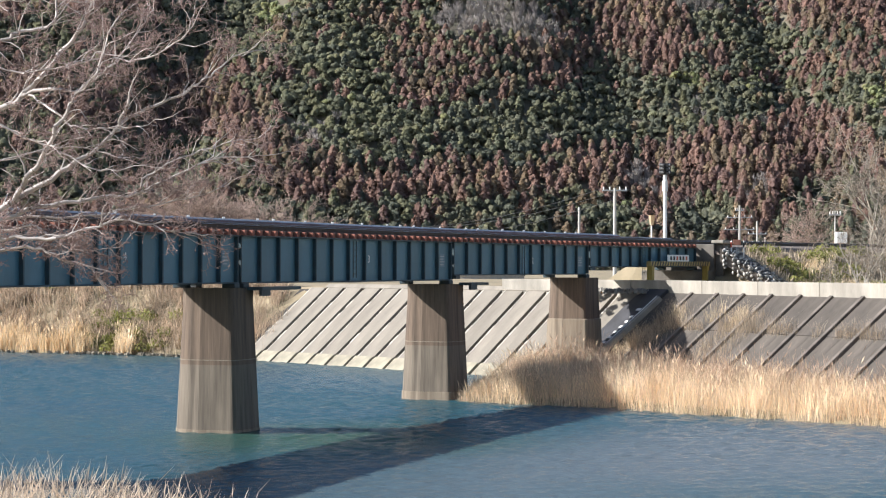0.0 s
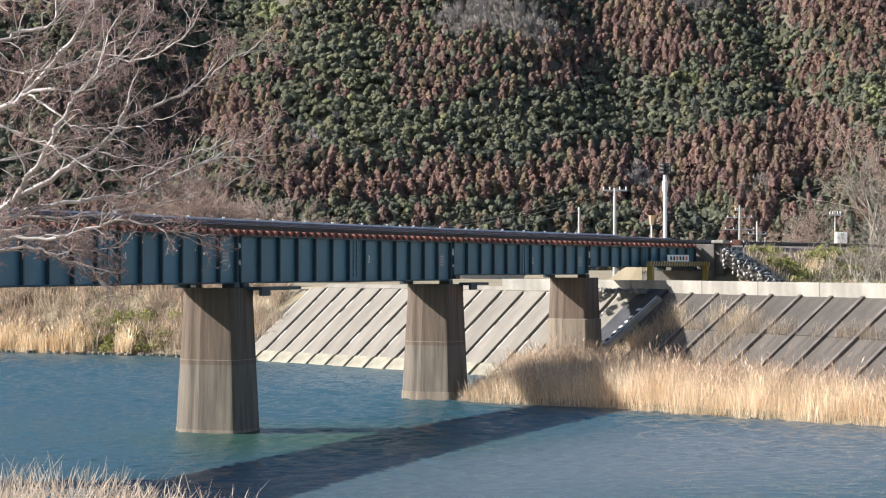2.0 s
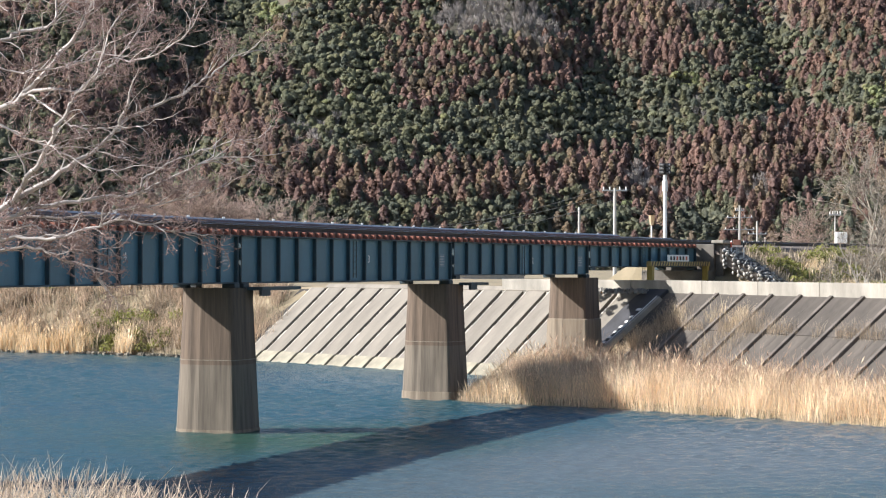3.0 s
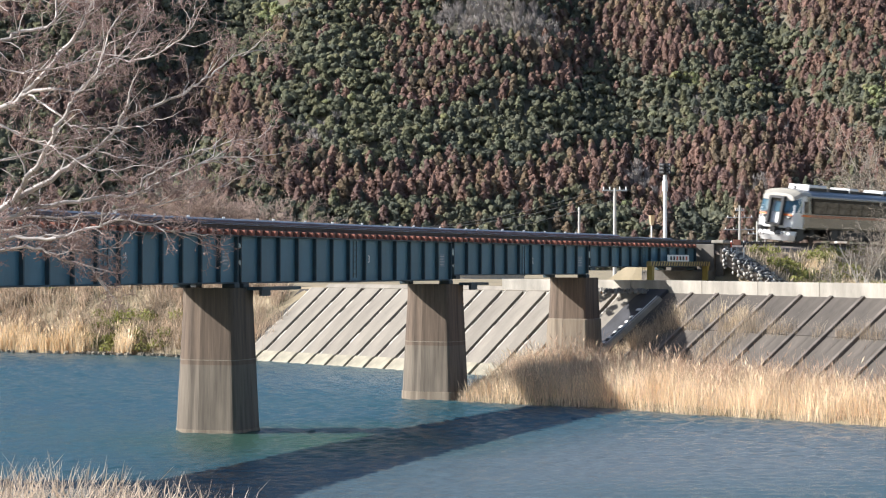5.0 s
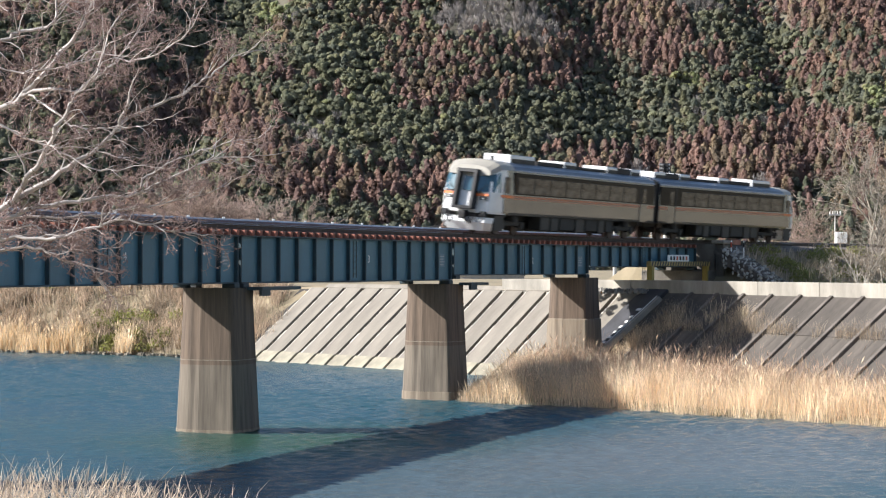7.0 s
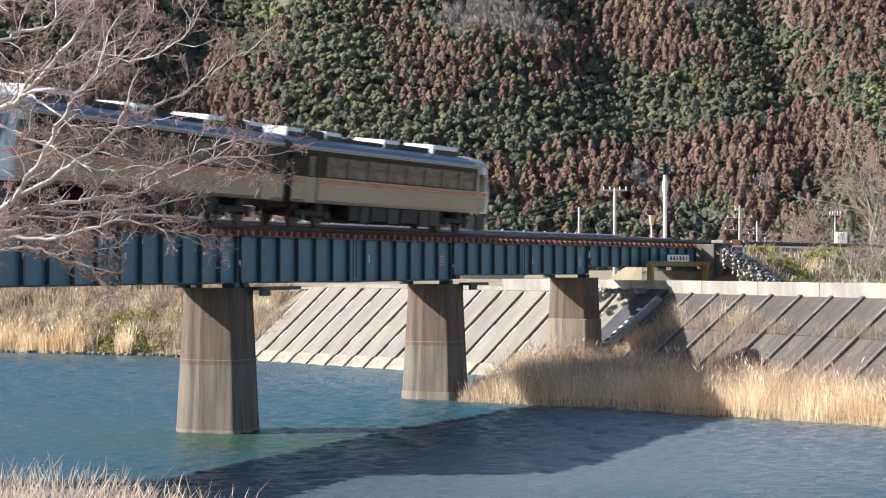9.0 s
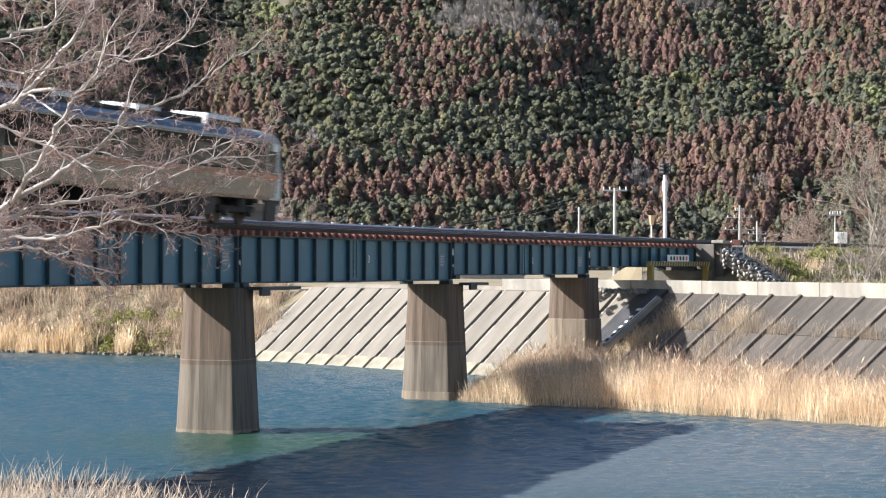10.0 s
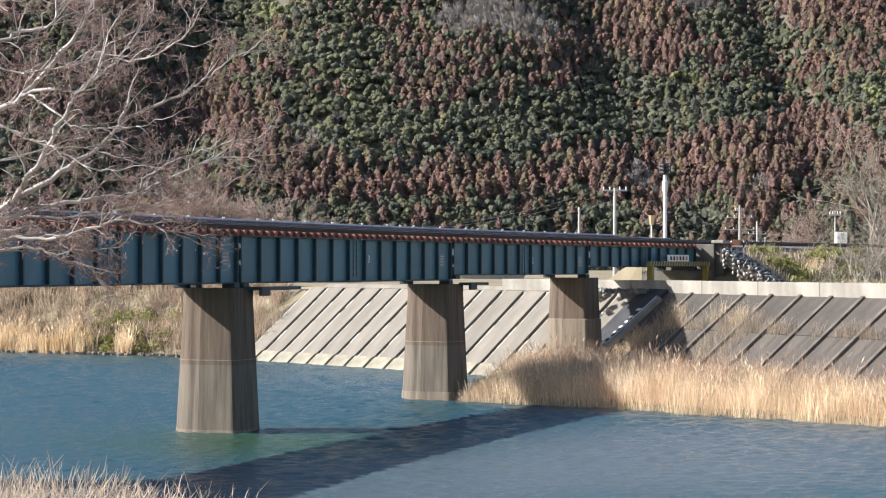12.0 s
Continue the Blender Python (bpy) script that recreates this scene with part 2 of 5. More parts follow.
M["tile"] = mat("roof_tile", (0.13, 0.13, 0.14), 0.6, var=0.3)

for key in ("reed", "reed_grey", "reed_pink", "reed_pale", "grass_green", "shrub_green"):
    thin(M[key], 0.35)
M["ground"] = sheet_material()
M["water"] = water_material()


# ---------------------------------------------------------------- mesh helpers
def mesh_of(name, bm, material, smooth=False):
    me = bpy.data.meshes.new(name)
    bm.to_mesh(me)
    bm.free()
    for mt in (material if isinstance(material, (list, tuple)) else (material,)):
        me.materials.append(mt)
    if smooth:
        me.shade_smooth()
    return me


def part(name, bm, material, parent, label="", m=None, smooth=False):
    ob = new(name, mesh_of(name, bm, material, smooth))
    ob.parent = parent
    if m is not None:
        ob.matrix_local = m
    return tagged(ob, label)


def share(name, me, parent, m):
    ob = new(name, me)
    ob.parent = parent
    ob.matrix_local = m
    return ob


def box(bm, x0, y0, z0, x1, y1, z1, bevel=0.0, m=None):
    r = bmesh.ops.create_cube(bm, size=1.0)
    vs = r["verts"]
    for v in vs:
        v.co = Vector((x0 + (v.co.x + 0.5) * (x1 - x0), y0 + (v.co.y + 0.5) * (y1 - y0), z0 + (v.co.z + 0.5) * (z1 - z0)))
    if bevel:
        es = list({e for v in vs for e in v.link_edges})
        vs = list({v for f in bmesh.ops.bevel(bm, geom=es, offset=bevel, segments=1, affect="EDGES")["faces"] for v in f.verts} | {v for v in vs if v.is_valid})
    if m is not None:
        bmesh.ops.transform(bm, matrix=m, verts=[v for v in vs if v.is_valid])
    return bm


def boxed(*a, bevel=0.0):
    return box(bmesh.new(), *a, bevel=bevel)


def tube(bm, pts, radii, n=8, cap=True):
    """A round bar along points with a radius at each."""
    rings = []
    for i, p in enumerate(pts):
        p = Vector(p)
        a = Vector(pts[max(i - 1, 0)])
        b = Vector(pts[min(i + 1, len(pts) - 1)])
        t = (b - a).normalized()
        u = t.orthogonal().normalized() if not rings else (u - t * u.dot(t)).normalized()
        w = t.cross(u)
        rings.append([bm.verts.new(p + (u * math.cos(k * math.tau / n) + w * math.sin(k * math.tau / n)) * radii[i]) for k in range(n)])
    for r0, r1 in zip(rings, rings[1:]):
        for k in range(n):
            bm.faces.new((r0[k], r0[(k + 1) % n], r1[(k + 1) % n], r1[k]))
    if cap:
        bm.faces.new(rings[0][::-1])
        bm.faces.new(rings[-1])
    return bm


def cyl(p0, p1, r0, r1=None, n=12):
    return tube(bmesh.new(), [p0, p1], [r0, r1 or r0], n)


def loft(bm, rings, closed=True, caps=True):
    """Skin a row of vertex rings."""
    R = [[bm.verts.new(p) for p in ring] for ring in rings]
    n = len(R[0])
    for a, b in zip(R, R[1:]):
        for k in range(n if closed else n - 1):
            bm.faces.new((a[k], a[(k + 1) % n], b[(k + 1) % n], b[k]))
    if caps and closed:
        bm.faces.new(R[0][::-1])
        bm.faces.new(R[-1])
    bmesh.ops.recalc_face_normals(bm, faces=bm.faces)
    return bm


def thing(name, label, category, m=None, group="", kind=""):
    ob = new(name)
    if m is not None:
        ob.matrix_world = m
    return tagged(ob, label, category, group, kind)


def soup(name, verts, tris, material, midx=None):
    """A mesh from arrays of corners and triangles."""
    me = bpy.data.meshes.new(name)
    me.vertices.add(len(verts))
    me.vertices.foreach_set("co", np.asarray(verts, np.float32).ravel())
    me.loops.add(tris.size)
    me.loops.foreach_set("vertex_index", np.asarray(tris, np.int32).ravel())
    me.polygons.add(len(tris))
    me.polygons.foreach_set("loop_start", np.arange(0, tris.size, 3, dtype=np.int32))
    for mt in (material if isinstance(material, (list, tuple)) else (material,)):
        me.materials.append(mt)
    if midx is not None:
        me.polygons.foreach_set("material_index", np.asarray(midx, np.int32))
    me.update()
    me.validate()
    return me


# ---------------------------------------------------------------- the lie of the land
# Revetments: top edge at 4.5 m, toe at the water.
ZTOP = 4.50
TOE_L = [Vector((-11.8, 135.0)), Vector((7.6, 110.3))]
DIR_L = (TOE_L[1] - TOE_L[0]).normalized()
NOR_L = Vector((-DIR_L.y, DIR_L.x))
RUN_L = 5.5
TOP_R = [Vector((11.35, 114.2)), Vector((19.25, 95.7))]
DIR_R = (TOP_R[1] - TOP_R[0]).normalized()
NOR_R = Vector((-DIR_R.y, DIR_R.x))
RUN_R = 5.5


def side_dist(pts, x, y):
    """Signed distance from a line of points, positive on its left."""
    best, side = 1e9, 1
    for (ax, ay), (bx, by) in zip(pts, pts[1:]):
        dx, dy = bx - ax, by - ay
        t = min(1, max(0, ((x - ax) * dx + (y - ay) * dy) / (dx * dx + dy * dy)))
        ex, ey = x - ax - t * dx, y - ay - t * dy
        d = math.hypot(ex, ey)
        if d < best:
            best, side = d, (1 if dx * ey - dy * ex > 0 else -1)
    return best * side


SHORE = [(-140.0, 190.0), (-60.0, 158.0), (-30.0, 147.0), (-17.8, 140.5), (-11.8, 135.0), (6.1, 112.8), (14.1, 93.4), (42.0, 26.0), (80.0, -60.0)]
REED_EDGE = [(4.6, 115.0), (0.9, 94.2), (3.0, 92.4), (6.9, 90.2), (10.2, 85.9), (16.3, 80.0), (30.0, 63.0)]


def shore_dist(x, y):
    """Metres inland of the far bank's foot (negative over the river)."""
    return side_dist(SHORE, x, y)


def reed_dist(x, y):
    """Metres inside the reed bed's edge."""
    return side_dist(REED_EDGE, x, y)


def track_dist(x, y):
    """Distance from the centre line (positive to the camera's side) and s."""
    cx, cy = X0 + math.cos(TH0) / KAP, Y0 - math.sin(TH0) / KAP
    dx, dy = x - cx, y - cy
    r = math.hypot(dx, dy)
    th = math.atan2(dy, -dx)
    return 1 / KAP - r, (th - TH0) / KAP


def smooth(a, b, t):
    t = min(1, max(0, (t - a) / (b - a)))
    return t * t * (3 - 2 * t)


def land(x, y):
    near = 4.25 - 5.6 * smooth(12, 46, y + 0.25 * x)
    d = shore_dist(x, y)
    far = -1.2 + 1.0 * smooth(-9, -2, d)
    if d > 0:
        far = -0.2 + 4.75 * smooth(0.5, 6.5, d)
    # reed berm before the revetment
    if d <= 0.5 and y < 125 and x > -6:
        far = max(far, -1.2 + 1.5 * smooth(-1.2, 0.5, reed_dist(x, y)))
    h = max(near, far) if y < 60 else far
    v, s = track_dist(x, y)
    # railway embankments
    for s_end, sg in ((32.0, 1), (-62.0, -1)):
        e = (s - s_end) * sg
        if e > -4 and d > -3:
            bank = 6.85 - max(0.0, abs(v) - 2.6) / 1.45 - max(0.0, 0.4 - e) * 3.0
            h = max(h, bank)
    # the wooded hill
    foot = 800 + 36 * math.sin(x * 0.0087 + 0.6) + 0.10 * x
    r = y - foot
    if r > -60:
        gully = 15 * math.exp(-((x - (104 - 0.145 * r)) / 19) ** 2) + 28 * math.exp(-((x + 116 - 0.05 * r) / 24) ** 2) + 24 * math.exp(-((x - 160) / 15) ** 2) - 7 * math.sin(x * 0.030 + 1.0)
        gully += 11 * noise.noise((x * 0.022, y * 0.009, 4.0))
        rr = max(0.0, r - gully * smooth(0, 130, r))
        h = max(h, 4.5 + min(0.58 * rr, 150 + 0.04 * rr) + 3.0 * noise.noise((x * 0.033, y * 0.033, 0)) * smooth(0, 60, rr))
    return h + 0.12 * noise.noise((x * 0.3, y * 0.3, 2.0))


def build_ground():
    xs = sorted(set([-900, -600, -420] + list(range(-300, -60, 12)) + [x * 1.5 for x in range(-40, 42)] + list(range(70, 330, 12)) + [420, 600, 900]))
    ys = sorted(set([-300, -150, -60, -20] + list(range(0, 56, 4)) + [56 + 1.5 * i for i in range(0, 72)] + list(range(170, 740, 30)) + list(range(740, 1180, 12)) + [1200, 1300, 1500, 2500]))
    nx, ny = len(xs), len(ys)
    verts = np.array([(x, y, land(x, y)) for y in ys for x in xs])
    tris = []
    for j in range(ny - 1):
        for i in range(nx - 1):
            a = j * nx + i
            tris += [(a, a + 1, a + nx + 1), (a, a + nx + 1, a + nx)]
    tris = np.array(tris)
    mid = verts[tris].mean(1)
    wooded = (mid[:, 1] > 700) | ((np.abs(mid[:, 0]) > 120) & (mid[:, 1] > 260))
    ob = new("ground", soup("ground", verts, tris, [M["ground"], M["forest_floor"]], wooded.astype(np.int32)))
    ob.data.shade_smooth()
    tagged(ob, "earth banks, levee and hillside with dry winter grass", "ground", kind="structure")


def build_water():
    """A rippled sheet: fine near the bridge, plain beyond."""
    rng = np.random.default_rng(17)
    xs = np.concatenate([[-380, -200, -90, -50], np.arange(-34, 26, 0.19), [45, 90, 300]])
    ys = np.concatenate([[-60, 20, 34], np.arange(47, 152, 0.115), [180, 240]])
    X, Y = np.meshgrid(xs, ys)
    Z = np.zeros_like(X)
    for k in range(30):
        lam = 0.42 * 1.034 ** k
        a = radians(-70) + rng.normal(0, 0.8)
        amp = 0.0085 * lam * rng.uniform(0.6, 1.3)
        Z += amp * np.sin((X * math.cos(a) + Y * math.sin(a)) * math.tau / lam + rng.uniform(0, math.tau))
    calm = 0.75 + 0.35 * np.sin(X * 0.11 + 1.0 + 0.8 * np.sin(Y * 0.07)) * np.sin(Y * 0.09 + 0.5)
    inner = (X > -33.9) & (X < 25.9) & (Y > 47.1) & (Y < 151.8)
    Z = np.where(inner, Z * calm, 0.0)
    ny, nx = X.shape
    idx = np.arange(nx * ny).reshape(ny, nx)
    a, b, c, d = idx[:-1, :-1].ravel(), idx[:-1, 1:].ravel(), idx[1:, 1:].ravel(), idx[1:, :-1].ravel()
    tris = np.concatenate([np.stack([a, b, c], 1), np.stack([a, c, d], 1)])
    ob = new("water", soup("water", np.stack([X.ravel(), Y.ravel(), Z.ravel()], 1), tris, M["water"]))
    ob.data.shade_smooth()
    return tagged(ob, "blue-green rippled river water", "river", kind="structure")


build_ground()
WATER = build_water()


# ---------------------------------------------------------------- revetments
def slope_matrix(origin, direction, normal, run):
    """Local x along the bank, local y up the slope, local z out of it."""
    up = Vector((normal.x * run, normal.y * run, ZTOP)).normalized()
    xx = Vector((direction.x, direction.y, 0))
    zz = xx.cross(up)
    m = Matrix((xx, up, zz)).transposed().to_4x4()
    m.translation = origin
    return m


def build_revetment_left():
    length = (TOE_L[1] - TOE_L[0]).length
    slope = math.hypot(RUN_L, ZTOP)
    m = slope_matrix((TOE_L[0].x, TOE_L[0].y, 0), DIR_L, NOR_L, RUN_L)
    if m.to_3x3().col[2].z < 0:
        raise ValueError("slope faces down")
    t = thing("revetment", "pale concrete river revetment of sloping slabs with dark joints", "revetment", m, kind="structure")
    part("bedding", boxed(-3.0, -0.8, -0.5, length + 6, slope, -0.14), M["joint"], t, "dark joint filler")
    pitch = 1.95
    n = int((length + 6) / pitch)
    me = mesh_of("slab", boxed(0.42, 0.9, -0.3, pitch, slope - 0.02, 0.03, bevel=0.012), M["concrete"])
    foot = mesh_of("foot_slab", boxed(0.26, -0.75, -0.3, pitch, 0.87, 0.10, bevel=0.02), M["foot"])
    edges = []
    for k in range(4):
        bm = bmesh.new()
        y = 0.9
        while y < slope - 0.3:
            e = min(slope - 0.02, y + random.uniform(0.25, 1.5))
            box(bm, random.uniform(-0.03, 0.06), y, -0.12, 0.118, e, 0.026 + random.uniform(0, 0.01), bevel=0.008)
            y = e
        edges.append(mesh_of("joint_edge", bm, M["edge"]))
    for i in range(-1, n):
        share("slab", me, t, pose(i * pitch, 0, random.uniform(-0.012, 0.012)))
        share("foot_slab", foot, t, pose(i * pitch, 0, random.uniform(-0.01, 0.01)))
        share("joint_edge", random.choice(edges), t, pose(i * pitch + 0.30, 0, 0))
    part("coping", boxed(0, slope - 0.02, -0.3, length + 6, slope + 0.35, 0.06, bevel=0.02), M["concrete"], t)


def build_revetment_right():
    org = TOP_R[0] - NOR_R * RUN_R
    length = 34.0
    slope = math.hypot(RUN_R, ZTOP)
    m = slope_matrix((org.x, org.y, 0), DIR_R, NOR_R, RUN_R)
    t = thing("revetment", "weathered grey concrete river revetment with raised sloping ribs and dead weeds", "revetment", m, kind="structure")
    part("bedding", boxed(-0.6, -1.5, -0.6, length, slope, -0.02), M["joint"], t)
    pitch = 2.56
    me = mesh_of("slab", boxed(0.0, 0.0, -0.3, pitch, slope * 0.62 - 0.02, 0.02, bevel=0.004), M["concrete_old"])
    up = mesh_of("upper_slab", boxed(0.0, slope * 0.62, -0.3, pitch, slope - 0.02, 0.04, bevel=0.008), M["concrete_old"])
    rib = mesh_of("rib", boxed(-0.12, 0.0, -0.2, 0.12, slope - 0.02, 0.16, bevel=0.02), M["rib"])
    for i in range(int(length / pitch)):
        share("slab", me, t, pose(i * pitch, 0, 0))
        share("upper_slab", up, t, pose(i * pitch, 0, 0))
        if i:
            share("rib", rib, t, pose(i * pitch + 1.2, 0, random.uniform(-0.02, 0.02)))
    # painted gauge strip at the end of this revetment; dark tone and width paint in the bridge's shade
    st = part("gauge_strip", boxed(-1.5, 0.0, -0.3, 1.15, slope + 0.1, 0.22, bevel=0.03), M["strip"], t, "painted gauge strip with white marks, darkened for the bridge's shade")
    part("gauge_line", boxed(0.78, 2.7, 0.22, 0.88, slope - 0.5, 0.226), M["white"], st)
    for k in range(6):
        y = 2.75 + k * 0.42
        part("gauge_mark", boxed(0.35, y, 0.22, 0.66, y + 0.16, 0.226), M["white"], st)
    part("gauge_mark", boxed(0.2, 5.4, 0.22, 0.66, 5.6, 0.226), M["white"], st)
    part("strip_edge", boxed(1.15, 0.2, -0.2, 1.4, slope - 0.6, 0.30, bevel=0.02), M["parapet"], st, "pale concrete edging")


def build_parapets():
    # parapet on the near half
    pts = [TOP_R[0] - DIR_R * 0.8, TOP_R[0] + DIR_R * 34]
    ang = math.atan2(DIR_R.y, DIR_R.x)
    t = thing("parapet", "pale weathered concrete parapet wall along the levee road", "wall",
              Matrix.Translation((pts[0].x, pts[0].y, 0)) @ Matrix.Rotation(ang, 4, "Z"), kind="structure")
    me = mesh_of("panel", boxed(0.012, 0, ZTOP - 0.5, 5.38, 0.28, ZTOP + 0.67, bevel=0.02), M["parapet"])
    for i in range(6):
        share("panel", me, t, pose(i * 5.4, 0, 0))
    a = TOE_L[0] + NOR_L * RUN_L
    ang = math.atan2(DIR_L.y, DIR_L.x)
    t = thing("parapet", "short pale concrete parapet wall above the sloping slabs", "wall",
              Matrix.Translation((a.x, a.y, 0)) @ Matrix.Rotation(ang, 4, "Z"), kind="structure")
    for i in range(3):
        share("panel", me, t, pose(17.6 + i * 5.4, 0, 0))


build_revetment_left()
build_revetment_right()
build_parapets()


# ---------------------------------------------------------------- bridge
G_TOP, G_BOT = RAIL - 0.45, RAIL - 2.16


def build_girder(s0, s1, depth, panels, number, label):
    m, L = chord(s0, s1, G_TOP)
    t = thing("girder_span", label, "bridge girder", m, "steel spans of the bridge")
    gap = 0.14
    a, b = gap, L - gap
    for side in (-1, 1):
        y = 0.95 * side
        w = part("web", boxed(a, y - 0.02, -depth + 0.05, b, y + 0.02, -0.05), M["girder"], t)
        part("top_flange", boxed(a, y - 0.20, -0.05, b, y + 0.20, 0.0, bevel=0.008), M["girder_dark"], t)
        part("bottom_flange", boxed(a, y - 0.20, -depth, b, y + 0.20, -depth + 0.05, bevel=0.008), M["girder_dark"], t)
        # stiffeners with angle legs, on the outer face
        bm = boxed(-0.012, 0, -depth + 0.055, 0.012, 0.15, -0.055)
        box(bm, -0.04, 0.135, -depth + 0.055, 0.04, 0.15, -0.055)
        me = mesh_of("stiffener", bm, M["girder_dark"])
        for i in range(panels + 1):
            x = a + 0.03 + (b - a - 0.06) * i / panels
            share("stiffener", me, t, pose(x, y + 0.021 * side, 0, 0, 0, 0 if side > 0 else 180))
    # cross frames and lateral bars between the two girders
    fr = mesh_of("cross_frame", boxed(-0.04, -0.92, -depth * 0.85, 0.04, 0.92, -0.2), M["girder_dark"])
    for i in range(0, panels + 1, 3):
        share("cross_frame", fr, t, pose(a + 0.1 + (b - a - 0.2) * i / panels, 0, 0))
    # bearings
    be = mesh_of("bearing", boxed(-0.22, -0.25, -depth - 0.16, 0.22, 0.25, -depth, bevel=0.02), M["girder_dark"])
    for x in (0.42, L - 0.42):
        for y in (-0.95, 0.95):
            share("bearing", be, t, pose(x, y, 0))
    return t, m, L, a, b


S_C, S_ABUT = SPAN2, SPAN2 + SPAN1
spans = [
    build_girder(-SPAN3 - SPAN4, -SPAN3, 1.72, 13, "4", "teal-painted riveted steel plate girder with rusty sleepers above, marked 4"),
    build_girder(-SPAN3, 0.0, 1.72, 13, "3", "teal-painted riveted steel plate girder with vertical stiffeners, marked 3"),
    build_girder(0.0, SPAN2, 1.50, 11, "2", "teal-painted steel plate girder between two river piers, marked 2"),
    build_girder(SPAN2, S_ABUT, 1.12, 11, "1", "shallower teal-painted steel plate girder to the abutment, marked 1"),
    build_girder(-SPAN3 - SPAN4 * 2, -SPAN3 - SPAN4, 1.72, 13, "5", "teal-painted steel plate girder beyond the bare tree"),
]


def oblong(r, half, z, n=10):
    """Plan of a pier: straight sides across the track, a round far end and a square near end with slightly worn corners."""
    pts = []
    for k in range(n + 1):
        a = -math.pi / 2 + math.pi * k / n
        pts.append((r * math.sin(a), half - 0.2 + r * math.cos(a), z))
    e = -half - 0.62 * r
    c = 0.16
    arc = [(c * (1 - math.cos(k * math.pi / 8)), c * (1 - math.sin(k * math.pi / 8))) for k in range(5)]
    pts += [(r - a, e + b, z) for a, b in arc] + [(0.0, e - 0.07, z)] + [(-r + a, e + b, z) for a, b in arc[::-1]]
    pts.append((-r - 0.05, half * 0.3, z))
    return pts


def build_pier(s, top, r_top, r_bot, foot, label, skirt=None):
    x, y, th = track(s)
    m = Matrix.Translation((x, y, 0)) @ Matrix.Rotation(math.pi / 2 - th, 4, "Z") @ pose(0, -0.22, 0)
    t = thing("pier", label, "bridge pier", m, "concrete river piers")
    zs = [(-2.0, r_bot + 0.03, 0.62)]
    for k in range(9):
        f = k / 8
        zs.append((0.02 + f * (top - 0.35), r_bot + (r_top - r_bot) * f, 0.60 - 0.12 * f))
    rings = [oblong(r, h, z, 14) for z, r, h in zs]
    part("lower_shaft", loft(bmesh.new(), rings[:6]), M["pier_low"], t, "grey streaked lower shaft")
    part("shaft", loft(bmesh.new(), rings[5:]), M["pier"], t, "brown-stained concrete shaft")
    # pale paint marks on the side towards the near bank
    for zm, ym in ((0.44 * top, 0.10), (0.42 * top, -0.02), (0.16 * top, 0.05), (0.15 * top, -0.06)):
        rm = r_bot + (r_top - r_bot) * zm / top
        part("paint_mark", cyl((-rm - 0.006, ym, zm), (-rm + 0.03, ym, zm), 0.032, 0.035, 9), M["pier_light"], t)
    # hairline lift joints
    for f in (0.5,):
        z = top * f
        r = r_bot + (r_top - r_bot) * f
        part("lift_joint", loft(bmesh.new(), [oblong(r + 0.004, 0.54, z, 14), oblong(r + 0.004, 0.54, z + 0.025, 14)]), M["pier_light"], t)
    part("cap", loft(bmesh.new(), [oblong(r_top + 0.005, 0.49, top - 0.36, 14), oblong(r_top + 0.008, 0.49, top - 0.02, 14), oblong(r_top + 0.01, 0.5, top, 14)]), M["pier"], t)
    if skirt:
        part("collar", loft(bmesh.new(), [oblong(r_bot + 0.04, 0.60, -1.0, 14), oblong(r_bot - 0.055, 0.56, skirt, 14), oblong(r_bot - 0.1, 0.55, skirt + 0.03, 14)]), M["pier_patch"], t, "pale repaired concrete collar")
    else:
        part("foot", loft(bmesh.new(), [oblong(r_bot + 0.035, 0.61, -1.5, 14), oblong(r_bot + 0.012, 0.605, foot, 14), oblong(r_bot - 0.05, 0.6, foot + 0.02, 14)]), M["pier_patch"], t, "pale water-washed foot")
    return t


build_pier(-SPAN3, G_TOP - 1.72 - 0.16, 0.92, 1.06, 0.10, "brown-streaked concrete bridge pier standing in the river")
build_pier(0.0, G_TOP - 1.72 - 0.16, 0.92, 1.06, 0.35, "brown-streaked concrete bridge pier standing in the river beside the reeds")
build_pier(SPAN2, G_TOP - 1.50 - 0.16, 0.92, 1.06, 0.2, "stained concrete bridge pier with a repaired collar, behind the reeds", skirt=3.2)
build_pier(-SPAN3 - SPAN4, G_TOP - 1.72 - 0.16, 0.92, 1.06, 0.10, "brown-streaked concrete bridge pier standing in the river")


